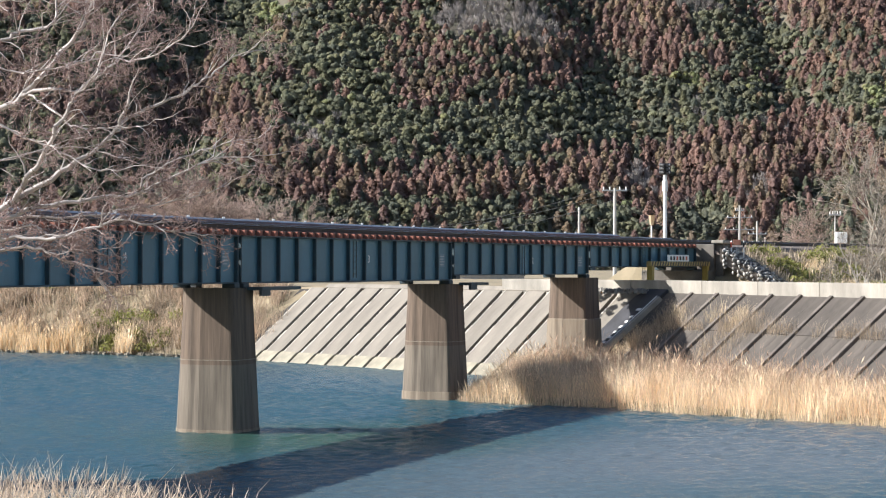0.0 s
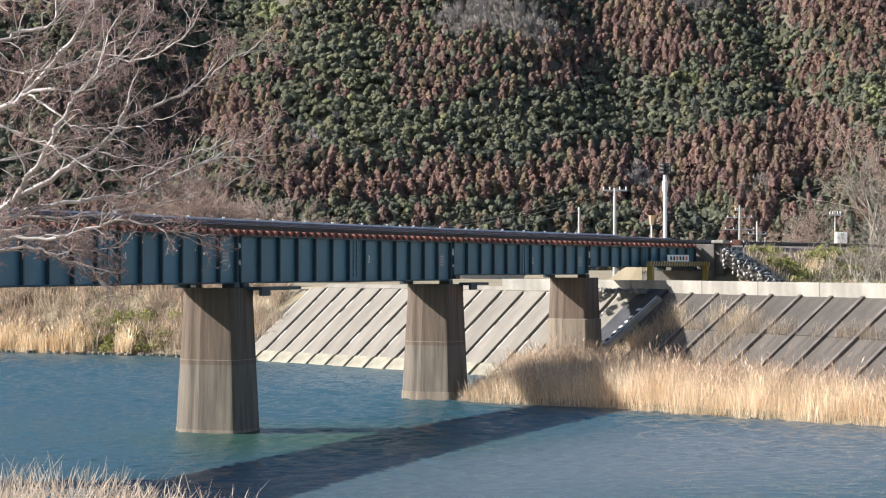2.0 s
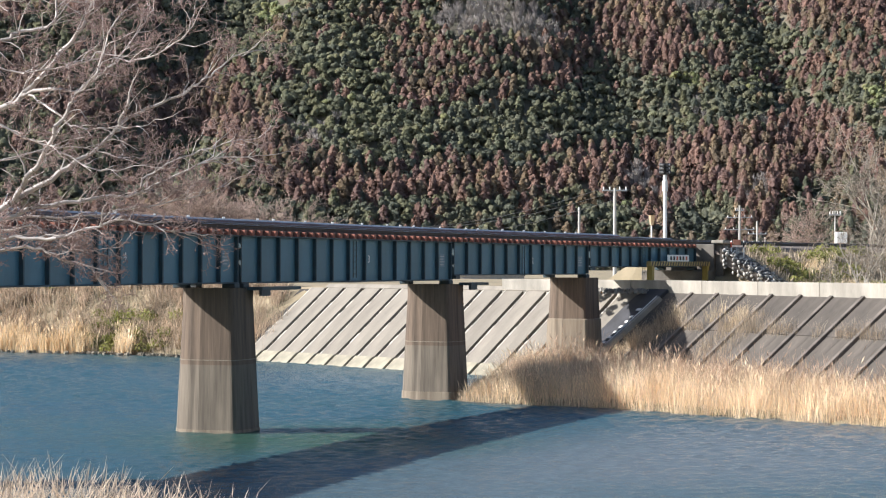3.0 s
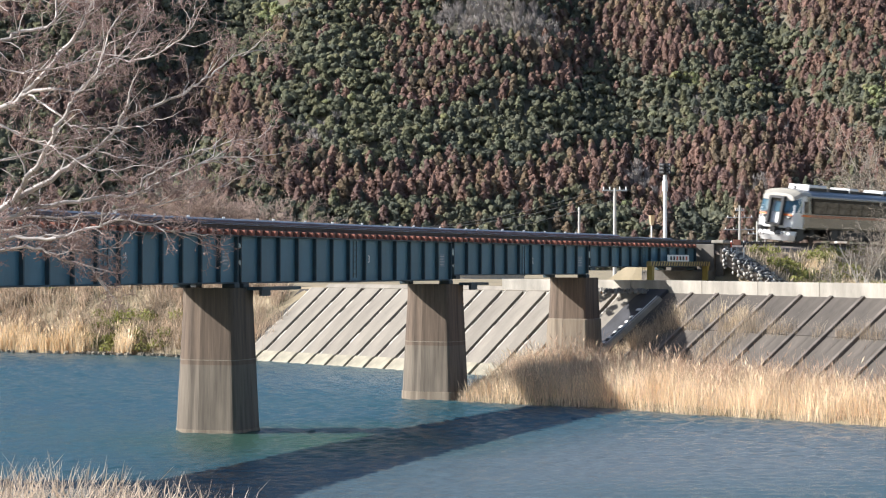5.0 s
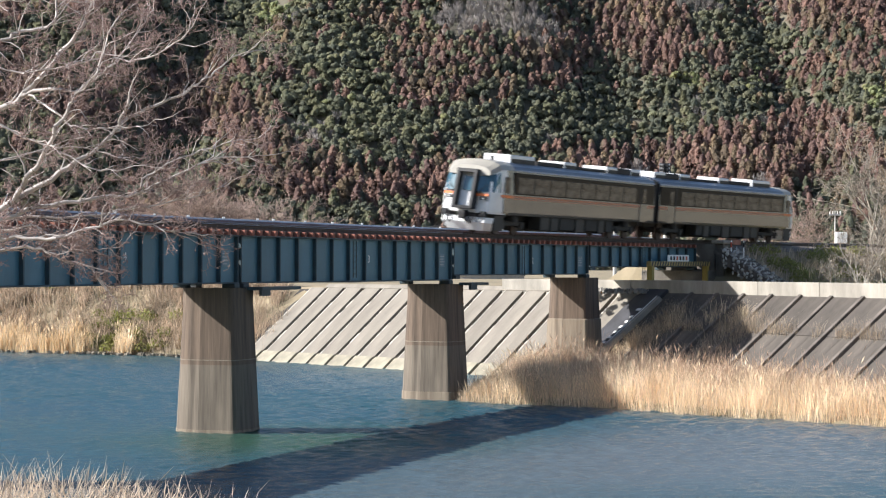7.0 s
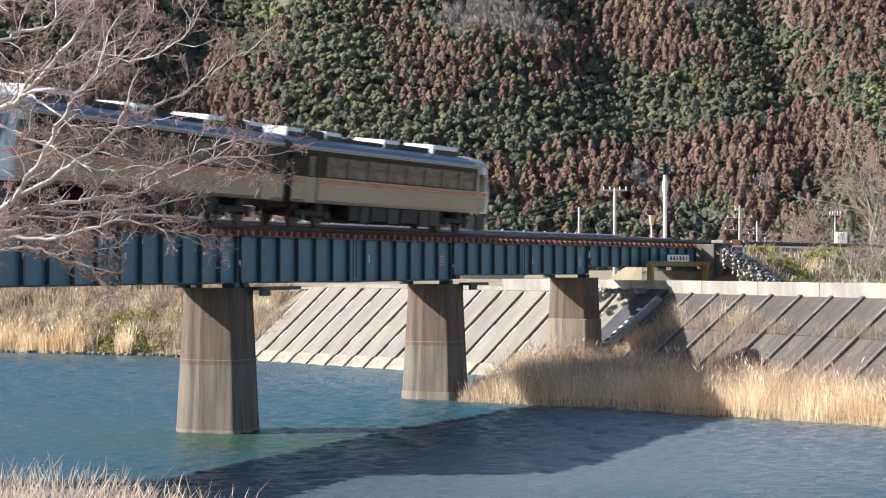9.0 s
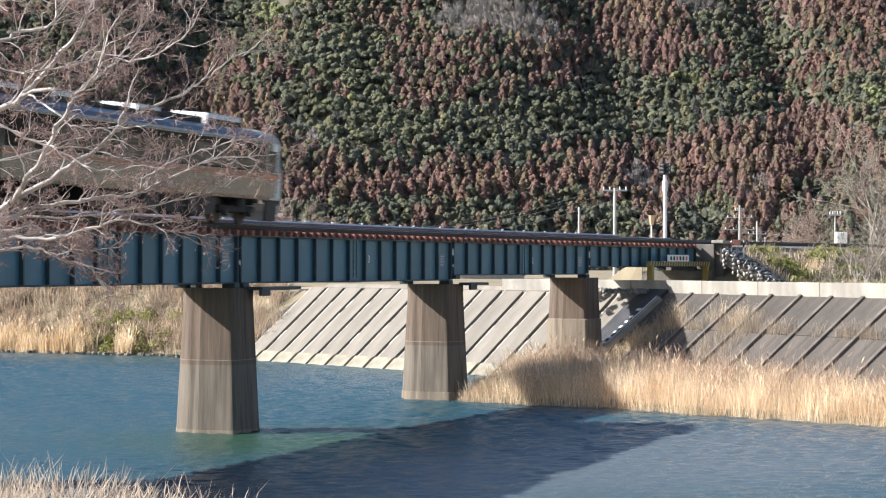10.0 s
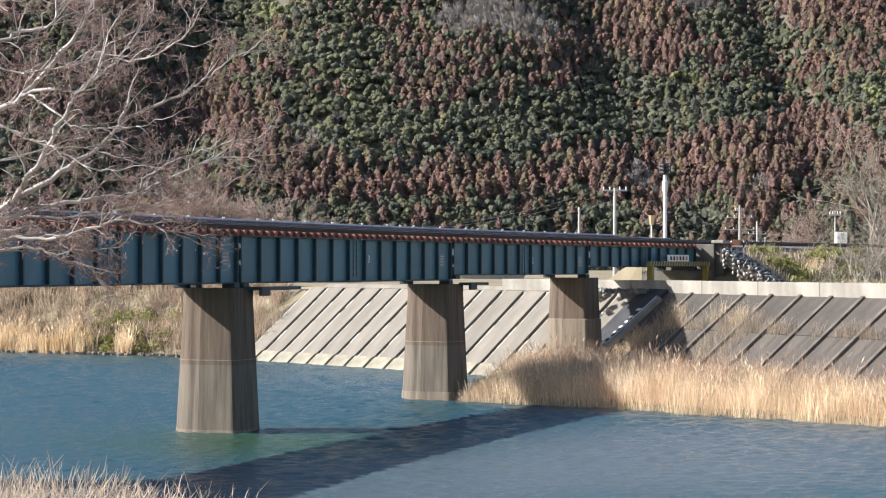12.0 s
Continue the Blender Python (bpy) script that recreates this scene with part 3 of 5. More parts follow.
# ---------------------------------------------------------------- numbers on the girders
def number_on(span, text):
    t, m, L, a, b = span
    cu = bpy.data.curves.new("number", "FONT")
    cu.body = text
    cu.size = 0.42
    cu.extrude = 0.004
    tmp = bpy.data.objects.new("number", cu)
    me = bpy.data.meshes.new_from_object(tmp)
    bpy.data.objects.remove(tmp)
    me.materials.append(M["white"])
    ob = new("painted_number", me)
    ob.parent = t
    ob.matrix_local = Matrix.Translation(((a + b) / 2 + L * 0.062, -0.98, -0.95)) @ Matrix.Rotation(radians(90), 4, "X")
    tagged(ob, "white painted number")
    lad = part("ladder", boxed((a + b) / 2 - 0.17, -0.995, -1.55, (a + b) / 2 - 0.14, -0.972, -0.1), M["girder_dark"], t, "dark rung ladder")
    part("ladder_rail", boxed((a + b) / 2 + 0.14, -0.995, -1.55, (a + b) / 2 + 0.17, -0.972, -0.1), M["girder_dark"], lad)
    for k in range(6):
        part("rung", boxed((a + b) / 2 - 0.14, -0.99, -1.42 + k * 0.24, (a + b) / 2 + 0.14, -0.974, -1.395 + k * 0.24), M["girder_dark"], lad)
    # stencilled paint record, unreadable
    if text != "1":
        plate = part("stencil_plate", boxed(b - 1.15, -0.985, -1.12, b - 0.55, -0.975, -0.55), M["girder_light"], t, "pale stencilled panel")
        for k in range(4):
            part("stencil_bar", boxed(b - 1.10, -0.992, -0.68 - k * 0.12, b - 0.60 - 0.1 * (k % 2), -0.986, -0.64 - k * 0.12), M["grey"], plate)
    else:
        part("stencil_plate", boxed(b - 2.6, -0.985, -0.75, b - 2.3, -0.975, -0.35), M["girder_light"], t)


M["girder_light"] = mat("faded_girder_paint", (0.17, 0.25, 0.29), 0.6, var=0.2)
for sp, tx in zip(spans[:4], "4321"):
    number_on(sp, tx)


# inspection brackets on the pier heads
def build_bracket(s, top, length=1.5):
    x, y, th = track(s)
    m = Matrix.Translation((x, y, 0)) @ Matrix.Rotation(math.pi / 2 - th, 4, "Z")
    t = thing("inspection_walkway", "dark steel inspection walkway at the pier head", "walkway", m, "walkways on the piers")
    part("plank", boxed(0.15, -1.95, top - 0.18, 0.95 + length, -1.35, top - 0.06, bevel=0.01), M["girder_dark"], t)
    part("bracket", boxed(0.2, -1.9, top - 0.38, 0.95, -1.8, top - 0.18), M["girder_dark"], t)


build_bracket(-SPAN3, G_TOP - 1.78, 2.6)
build_bracket(0.0, G_TOP - 1.75, 1.2)


# ---------------------------------------------------------------- track
def canted(s, v, z):
    """A point of the canted track bed: v to the camera's side, z above the rail plane."""
    return at_track(s, v * math.cos(CANT) + z * math.sin(CANT), RAIL + z * math.cos(CANT) - v * math.sin(CANT))


def sweep(name, s0, s1, step, profile, material, parent=None, label=""):
    n = int((s1 - s0) / step)
    rings = [[canted(s0 + (s1 - s0) * i / n, v, z) for v, z in profile] for i in range(n + 1)]
    ob = new(name, mesh_of(name, loft(bmesh.new(), rings), material))
    ob.parent = parent
    return tagged(ob, label)


def build_track():
    t = thing("railway_track", "single railway track with brown rails on rusty sleepers", "railway track", kind="structure")
    for v0 in (-0.56, 0.56):
        sweep("rail", -90, 230, 2.0, [(v0 - 0.06, -0.15), (v0 + 0.06, -0.15), (v0 + 0.06, -0.135), (v0 + 0.012, -0.12), (v0 + 0.012, -0.045),
                                      (v0 + 0.034, -0.035), (v0 + 0.034, -0.004), (v0 - 0.034, -0.004), (v0 - 0.034, -0.035), (v0 - 0.012, -0.045),
                                      (v0 - 0.012, -0.12), (v0 - 0.06, -0.135)], M["rail"], t, "brown steel rail")
        sweep("rail_head", -90, 230, 2.0, [(v0 - 0.03, -0.003), (v0 + 0.03, -0.003), (v0 + 0.028, 0.0), (v0 - 0.028, 0.0)], M["rail_top"], t, "polished running surface")
    for v0 in (-0.36, 0.36):
        sweep("guard_rail", -62, 36, 2.0, [(v0 - 0.05, -0.15), (v0 + 0.05, -0.15), (v0 + 0.03, -0.02), (v0 - 0.03, -0.02)], M["rail"], t)
    sl = mesh_of("sleeper", boxed(-0.1, -1.28, -0.33, 0.1, 1.28, -0.152, bevel=0.012), M["sleeper"])
    s = -60.0
    while s < S_ABUT:
        c = canted(s, 0, 0)
        th = track(s)[2]
        share("sleeper", sl, t, Matrix.Translation(c) @ Matrix.Rotation(math.pi / 2 - th, 4, "Z") @ Matrix.Rotation(CANT, 4, "X") @ pose(0, random.uniform(-0.025, 0.025), random.uniform(-0.01, 0)))
        s += 0.66
    sweep("edge_beam", -60, S_ABUT, 2.0, [(1.02, -0.33), (1.10, -0.33), (1.10, -0.14), (1.02, -0.14)], M["rail"], t, "dark steel edge angle")
    # the raised cable duct on the far side
    duct = sweep("cable_duct", -62, S_ABUT - 5.5, 2.0, [(-1.62, -0.16), (-1.25, -0.16), (-1.22, 0.06), (-1.34, 0.10), (-1.62, 0.10)], M["walk"], t, "blue-grey steel cable duct")
    sweep("cable_duct_end", S_ABUT - 5.5, S_ABUT + 2, 2.0, [(-1.55, -0.16), (-1.3, -0.16), (-1.3, 0.0), (-1.55, 0.0)], M["walk"], t)
    bolt = mesh_of("lid_clip", boxed(-0.05, -0.04, 0, 0.05, 0.04, 0.07, bevel=0.01), M["white"])
    s = -46.0
    while s < S_ABUT - 6:
        ob = share("lid_clip", bolt, duct, Matrix.Translation(canted(s, -1.36, 0.10)))
        s += random.choice((2.6, 2.9, 2.9, 1.4))
    bed = sweep("ballast_bed", S_ABUT + 0.3, 230, 2.0, [(-2.5, -0.62), (2.5, -0.62), (1.9, -0.2), (1.3, -0.16), (-1.3, -0.16), (-1.9, -0.2)], M["ballast"], t, "grey-brown stone ballast")


M["rail"] = mat("rail_steel_dark", (0.075, 0.052, 0.042), 0.6, 0.3, var=0.3)
build_track()


# ---------------------------------------------------------------- abutment, stone cone, height portal
def build_abutment():
    x, y, th = track(S_ABUT)
    m = Matrix.Translation((x, y, 0)) @ Matrix.Rotation(math.pi / 2 - th, 4, "Z")
    t = thing("abutment", "grey concrete bridge abutment with a wing wall beside the stone-faced bank", "abutment", m)
    part("bearing_wall", boxed(-0.6, -2.1, 3.6, 0.5, 2.1, G_TOP - 1.30, bevel=0.04), M["abutment"], t)
    part("ballast_wall", boxed(0.2, -2.1, G_TOP - 1.35, 0.9, 2.1, RAIL - 0.25, bevel=0.04), M["abutment"], t)
    part("wing_wall", boxed(0.4, -2.6, 3.8, 1.5, -2.1, RAIL - 0.22, bevel=0.05), M["abutment"], t)
    part("wing_cap", boxed(0.1, -2.72, RAIL - 0.21, 1.9, -1.95, RAIL - 0.02, bevel=0.04), M["parapet"], t, "pale coping block")


def build_stone_bank():
    """Cobbles set in mortar on the cone of the embankment."""
    x, y, th = track(S_ABUT - 0.6)
    m = Matrix.Translation((x, y, 0)) @ Matrix.Rotation(math.pi / 2 - th, 4, "Z")
    t = thing("stone_pitching", "pale cobbles set in dark mortar on the embankment's cone", "stone bank", m, kind="structure")
    # inclined sheet: from the track edge down towards the camera's side
    bm = bmesh.new()
    R = []
    for i in range(9):
        f = i / 8
        R.append([Vector((1.7 + 1.0 * f + dx, -2.65 - 3.6 * f, 6.95 - 2.5 * f)) for dx in (-1.4, 1.2)] + [Vector((1.7 + 1.0 * f + dx, -2.65 - 3.6 * f, 6.2 - 2.5 * f)) for dx in (1.2, -1.4)])
    loft(bm, R)
    part("mortar_bed", bm, M["mortar"], t, "dark mortar bed")
    meshes = []
    for k in range(4):
        bm = bmesh.new()
        bmesh.ops.create_icosphere(bm, subdivisions=1, radius=1)
        for v in bm.verts:
            v.co *= 1 + 0.22 * noise.noise(v.co * 1.3 + Vector((k * 7, 0, 0)))
            v.co.z *= 0.4
        meshes.append(mesh_of("cobble", bm, M["stone"], True))
    for i in range(13):
        for j in range(9):
            f = (i + 0.5) / 13
            f += random.uniform(-0.03, 0.03)
            dx = -1.4 + (j + 0.5 * (i % 2) + random.uniform(-0.4, 0.4)) * 2.6 / 9
            r = random.uniform(0.07, 0.17)
            q = Vector((1.7 + 1.0 * f + dx, -2.65 - 3.6 * f, 6.98 - 2.5 * f))
            share("cobble", random.choice(meshes), t, Matrix.Translation(q) @ pose(0, 0, 0, 35 + random.uniform(-20, 20), random.uniform(-20, 20), random.uniform(0, 360)) @ Matrix.Diagonal((r, r, r, 1)))
        for j in range(4):
            r = random.uniform(0.09, 0.16)
            q = Vector((0.28 + 1.0 * f, -2.65 - 3.6 * f + random.uniform(-0.1, 0.1), 6.82 - 2.5 * f - j * 0.24 + random.uniform(-0.05, 0.05)))
            share("cobble", random.choice(meshes), t, Matrix.Translation(q) @ pose(0, 0, 0, random.uniform(-20, 20), 90 + random.uniform(-20, 20), random.uniform(0, 360)) @ Matrix.Diagonal((r, r, r, 1)))


def build_portal():
    """Height-limit portal over the levee road, before the short span."""
    a = at_track(22.8, 1.9)
    b = at_track(31.3, 1.9)
    ang = math.atan2(b.y - a.y, b.x - a.x)
    L = (b - a).length
    t = thing("height_portal", "yellow and black striped height-limit beam on two yellow posts", "height barrier",
              Matrix.Translation((a.x, a.y, 4.5)) @ Matrix.Rotation(ang, 4, "Z"))
    zb = 5.92 - 4.5
    for x in (0.25, L - 0.3):
        part("post", boxed(x - 0.16, -0.16, -0.1, x + 0.16, 0.16, zb, bevel=0.02), M["yellow"], t, "yellow steel post")
    beam = part("beam", boxed(0, -0.14, zb, L, 0.14, zb + 0.26, bevel=0.01), M["yellow_dim"], t, "yellow steel beam")
    bm = bmesh.new()
    vs = [bm.verts.new(p) for p in ((0, 0, 0), (0.16, 0, 0), (0.30, 0, 0.24), (0.14, 0, 0.24))]
    vb = [bm.verts.new(v.co + Vector((0, -0.006, 0))) for v in vs]
    bm.faces.new(vb)
    for k in range(4):
        bm.faces.new((vs[k], vs[(k + 1) % 4], vb[(k + 1) % 4], vb[k]))
    me = mesh_of("stripe", bm, M["black"])
    x = 0.05
    while x < L - 0.35:
        share("stripe", me, beam, pose(x, -0.141, zb + 0.01))
        x += 0.36
    # a notice board standing on the beam
    sg = thing("notice_board", "white notice board with unreadable dark writing on the striped beam", "sign",
               Matrix.Translation((a.x, a.y, 4.5)) @ Matrix.Rotation(ang, 4, "Z"))
    x0 = L * 0.30
    part("board", boxed(x0, -0.05, zb + 0.26, x0 + 3.0, 0.0, zb + 0.62, bevel=0.01), M["white"], sg)
    for k in range(6):
        part("writing_bar", boxed(x0 + 0.3 + k * 0.44, -0.056, zb + 0.33, x0 + 0.55 + k * 0.44, -0.051, zb + 0.54), M["red"] if k % 3 == 2 else M["black"], sg)


M["yellow_dim"] = mat("weathered_yellow_paint", (0.42, 0.30, 0.10), 0.6, var=0.3)
build_abutment()
build_stone_bank()
build_portal()


def ray_xy(px, y):
    return (px - 784.0) / 3829.0 * y


# ---------------------------------------------------------------- poles and signals
def build_signal():
    t = thing("signal_mast", "white tubular signal mast with a black lattice signal head", "railway signal", Matrix.Translation((ray_xy(1177, 131), 131, 4.4)))
    part("mast", cyl((0, 0, 0), (0, 0, 6.1), 0.115), M["white"], t)
    part("collar", cyl((0, 0, 6.05), (0, 0, 6.7), 0.165), M["white"], t, "white sleeve")
    part("upper_mast", cyl((0, 0, 6.7), (0, 0, 7.15), 0.11), M["white"], t)
    head = part("signal_head", boxed(-0.13, -0.1, 7.05, 0.13, 0.06, 7.75, bevel=0.02), M["black"], t, "black signal head")
    for k in range(3):
        for sgn in (-1, 1):
            part("lamp_hood", cyl((0.05 * sgn, -0.25, 7.15 + k * 0.22), (0.26 * sgn, 0.15, 7.22 + k * 0.22), 0.10, 0.13, 8), M["black"], head)
            part("arm_edge", boxed(0.22 * sgn - 0.025, -0.27, 7.16 + k * 0.22, 0.22 * sgn + 0.025, -0.23, 7.28 + k * 0.22), M["grey"], head)


def build_pole(name, label, x, y, z0, h, r, arms=(), material=None, group="", lamps=0):
    t = thing(name, label, "utility pole" if "utility" in name else "post", Matrix.Translation((x, y, z0)), group)
    part("shaft", cyl((0, 0, -0.4), (0, 0, h), r, r * 0.7), material or M["conc_pole"], t)
    for z, w in arms:
        arm = part("crossarm", boxed(-w / 2, -0.07, z - 0.06, w / 2, 0.07, z + 0.06, bevel=0.01), M["grey"] if material is None else material, t)
        for k in (-0.45, -0.2, 0.2, 0.45):
            if h > 5:
                part("insulator", cyl((k * w, 0, z + 0.06), (k * w, 0, z + 0.28), 0.06, 0.04, 6), M["white"], arm)
    return t


build_signal()
build_pole("utility_pole", "grey concrete utility pole with one crossarm", ray_xy(1088, 165), 165, 4.4, 7.5, 0.16, [(7.3, 1.9)], group="utility poles")
build_pole("utility_pole", "slim grey utility pole far behind the bridge", ray_xy(1025, 190), 190, 4.4, 6.7, 0.14, [], group="utility poles")
build_pole("utility_pole", "grey utility pole with several crossarms and transformers", ray_xy(1309, 250), 250, 4.4, 8.6, 0.17, [(8.0, 1.0), (7.2, 3.0), (5.8, 3.6), (4.2, 3.4)], group="utility poles")
build_pole("utility_pole", "grey utility pole with crossarms near the crossing", ray_xy(1340, 270), 270, 4.4, 7.2, 0.16, [(5.6, 2.4), (3.2, 3.2)], group="utility poles")
build_pole("utility_pole", "short grey utility pole with crossarms", ray_xy(1354, 270), 270, 4.4, 5.2, 0.16, [(4.4, 1.6), (2.6, 2.2), (0.9, 3.2)], group="utility poles")
build_pole("utility_pole", "thin grey lamp pole behind the track", ray_xy(1478, 170), 170, 4.4, 5.9, 0.08, [(5.6, 0.9)], group="utility poles")


def build_cable(a, b, sag, label):
    """A slack wire between two poles."""
    a, b = Vector(a), Vector(b)
    pts = [a.lerp(b, k / 12) - Vector((0, 0, sag * 4 * (k / 12) * (1 - k / 12))) for k in range(13)]
    ob = new("power_cable", mesh_of("power_cable", tube(bmesh.new(), pts, [0.018] * 13, 5), M["black"]))
    tagged(ob, label, "cable", "power cables")


for dz, dx in ((0.0, -0.8), (0.0, 0.8), (-0.9, 0.0)):
    build_cable((ray_xy(1088, 165) + dx, 165, 11.9 + dz), (ray_xy(1309, 250) + dx, 250, 11.6 + dz), 1.6, "thin black power cable slung between utility poles")
    build_cable((ray_xy(1088, 165) + dx, 165, 11.9 + dz), (ray_xy(620, 205) + dx, 205, 9.6 + dz), 1.2, "thin black power cable running behind the bridge")
p = Vector((ray_xy(1153, 129), 129))
build_pole("marker_post", "thin white trackside marker post", p.x, p.y, 4.5, 4.1, 0.06, [], M["white"])
p = Vector((ray_xy(1153, 129), 128.9))
t = thing("marker_board", "dry tan brush head on a trackside post", "marker", Matrix.Translation((p.x, p.y, 8.4)))
part("board", cyl((0, 0, -0.02), (0, 0, 0.55), 0.12, 0.2, 7), M["reed"], t)


def build_track_box():
    p = Vector((ray_xy(1489, 156), 156))
    t = thing("relay_box", "white trackside relay cabinet on two legs", "cabinet", Matrix.Translation((p.x, p.y, 5.9)))
    part("cabinet", boxed(-0.39, -0.3, 1.72, 0.39, 0.3, 2.5, bevel=0.03), M["white"], t)
    for x in (-0.3, 0.3):
        part("leg", boxed(x - 0.05, -0.05, -1.6, x + 0.05, 0.05, 1.73), M["grey"], t)
    part("door_seam", boxed(-0.01, -0.31, 1.8, 0.01, -0.299, 2.42), M["grey"], t)
    p = at_track(32.4, 2.9)
    for k in range(2):
        t = thing("warning_post", "red and white warning post beside the track", "post", Matrix.Translation((p.x + 0.75 * k, p.y + 0.3 * k, 6.3)), "warning posts")
        part("lower_band", cyl((0, 0, -0.1), (0, 0, 0.7), 0.045), M["white"], t)
        part("upper_band", cyl((0, 0, 0.7), (0, 0, 1.0), 0.05), M["red"] if k == 0 else M["black"], t)
        part("cap", cyl((0, 0, 1.0), (0, 0, 1.1), 0.055, 0.03), M["white"], t)
    t = thing("warning_board", "faded red trackside board", "board", Matrix.Translation((p.x + 0.35, p.y + 0.25, 6.3)))
    part("panel", boxed(-0.22, -0.03, 0.85, 0.22, 0.03, 1.15, bevel=0.01), M["red_faded"], t)
    part("leg", boxed(-0.03, -0.03, -0.1, 0.03, 0.03, 0.75), M["grey"], t)


build_track_box()


def build_shed(px, y, w, h, roof_h, label):
    x = ray_xy(px, y)
    t = thing("shed", label, "shed", Matrix.Translation((x, y, 4.4)))
    part("wall", boxed(-w / 2, -2, 0, w / 2, 2, h, bevel=0.03), M["block"], t)
    bm = bmesh.new()
    loft(bm, [[Vector((sx * (w / 2 + 0.3), -2.3, h)), Vector((sx * (w / 2 + 0.3), 0, h + roof_h)), Vector((sx * (w / 2 + 0.3), 2.3, h)), Vector((sx * (w / 2 + 0.3), 0, h - 0.1))] for sx in (-1, 1)])
    part("roof", bm, M["tile"], t)
    part("window", boxed(-0.8, -2.04, 1.0, 0.6, -1.98, 1.9), M["glass"], t)


build_shed(1470, 230, 3.6, 3.0, 0.7, "low grey shed with a tiled roof beyond the track")
build_shed(870, 235, 7.0, 0.7, 0.5, "low pale hut with a tiled roof beyond the levee")


# ---------------------------------------------------------------- train
HALF = 10.22


def body_ring(x, w, zb, zs, zr, inset):
    """Cross-section of a railcar: half width, sill, shoulder, roof, and lean of the upper side."""
    pts = [(w - 0.03, zb), (w, zb + 0.12), (w, 1.95), (w - inset, zs), (w - inset - 0.12, zs + 0.17), (w - inset - 0.42, zr - 0.10), (w * 0.4, zr), (0.0, zr + 0.02)]
    return [Vector((x, y, z)) for y, z in pts] + [Vector((x, -y, z)) for y, z in pts[-2::-1]]


def build_car(label):
    t = thing("railcar", label, "railcar", group="two-car diesel train")
    # stainless body from behind the cab to the inner end
    rings = [body_ring(x, 1.42, 0.98, 3.08, 3.44, 0.07) for x in (-8.35, -4, 0, 4, HALF)]
    body = part("body", loft(bmesh.new(), rings), M["steel"], t, "stainless steel body shell")
    # corrugation beads below the windows
    bead = mesh_of("bead", boxed(-8.3, -0.012, -0.012, HALF - 0.05, 0.012, 0.012), M["steel"])
    for sgn in (-1, 1):
        for z in (1.15, 1.28, 1.41, 1.54, 1.67):
            share("bead", bead, body, pose(0, 1.424 * sgn, z))
    # roof skin
    roof = [[Vector((x, y, z)) for y, z in ((1.36, 3.06), (1.25, 3.27), (0.95, 3.40), (0.5, 3.47), (0, 3.49), (-0.5, 3.47), (-0.95, 3.40), (-1.25, 3.27), (-1.36, 3.06), (0, 3.0))] for x in (-8.2, 0, HALF)]
    rf = part("roof", loft(bmesh.new(), roof), M["car_roof"], t, "blue-grey roof")
    # narrow pale blue strip along each roof shoulder
    for sgn in (-1, 1):
        part("gutter", boxed(-8.2, *sorted((1.335 * sgn, 1.375 * sgn))[:1], 3.04, HALF - 0.02, *sorted((1.335 * sgn, 1.375 * sgn))[1:], 3.13, bevel=0.01), M["gutter"], t, "pale blue strip along the roof shoulder")
    # cab: rounded white nose
    cab = []
    for x, w, zb, zs, zr, ins in ((-8.35, 1.42, 0.98, 3.08, 3.44, 0.07), (-9.0, 1.42, 0.98, 3.06, 3.46, 0.07), (-9.6, 1.40, 0.98, 3.0, 3.44, 0.08), (-10.0, 1.36, 0.98, 2.93, 3.30, 0.10), (-10.28, 1.27, 0.98, 2.86, 3.10, 0.12), (-10.47, 1.14, 1.0, 2.80, 2.98, 0.14)):
        cab.append(body_ring(x, w, zb, zs, zr, ins))
    cb = part("cab", loft(bmesh.new(), cab[:2]), M["steel"], t, "stainless driving cab")
    part("cab_side", loft(bmesh.new(), cab[1:3]), M["car_white"], cb, "white cab side")
    part("nose", loft(bmesh.new(), cab[2:]), M["car_white"], cb, "white rounded nose")
    dome = [[Vector((x, y * f, z + dz)) for y, z in ((1.34, 3.06), (1.22, 3.27), (0.95, 3.40), (0.5, 3.47), (0, 3.49), (-0.5, 3.47), (-0.95, 3.40), (-1.22, 3.27), (-1.34, 3.06), (0, 2.95))] for x, f, dz in ((-8.21, 1.01, 0.012), (-9.1, 1.01, 0.02), (-9.65, 0.99, 0.0), (-10.1, 0.95, -0.10), (-10.5, 0.86, -0.22), (-10.68, 0.80, -0.30))]
    part("roof_dome", loft(bmesh.new(), dome), M["cream"], cb, "cream roof dome")
    # wrap-round windscreens, one on each side of the gangway
    for sgn in (-1, 1):
        bm = bmesh.new()
        # the glass bends back gently from the gangway, then sharply round the corner
        lo, hi, x = [], [], -10.67
        for k in range(11):
            lo.append((x, 0.46 + 0.054 * k, 1.98))
            hi.append((x, 0.46 + 0.048 * k, 2.80))
            x += 0.054 * math.tan(radians(6.5 + k)) / 0.8
        lo += [(-10.32, 1.26, 1.98), (-9.75, 1.405, 1.98)]
        hi += [(-10.32, 1.17, 2.82), (-9.75, 1.325, 2.90)]
        loft(bm, [[Vector((x, y * sgn, z)) for x, y, z in lo] + [Vector((x + 0.08, (y - 0.04) * sgn, z)) for x, y, z in lo[::-1]],
                  [Vector((x, y * sgn, z)) for x, y, z in hi] + [Vector((x + 0.08, (y - 0.04) * sgn, z)) for x, y, z in hi[::-1]]])
        part("windscreen", bm, M["screen"], cb, "large blue-tinted windscreen")
        part("wiper", cyl((-10.66, 0.62 * sgn, 1.95), (-10.64, 0.98 * sgn, 2.32), 0.018, 0.014, 6), M["black"], cb)
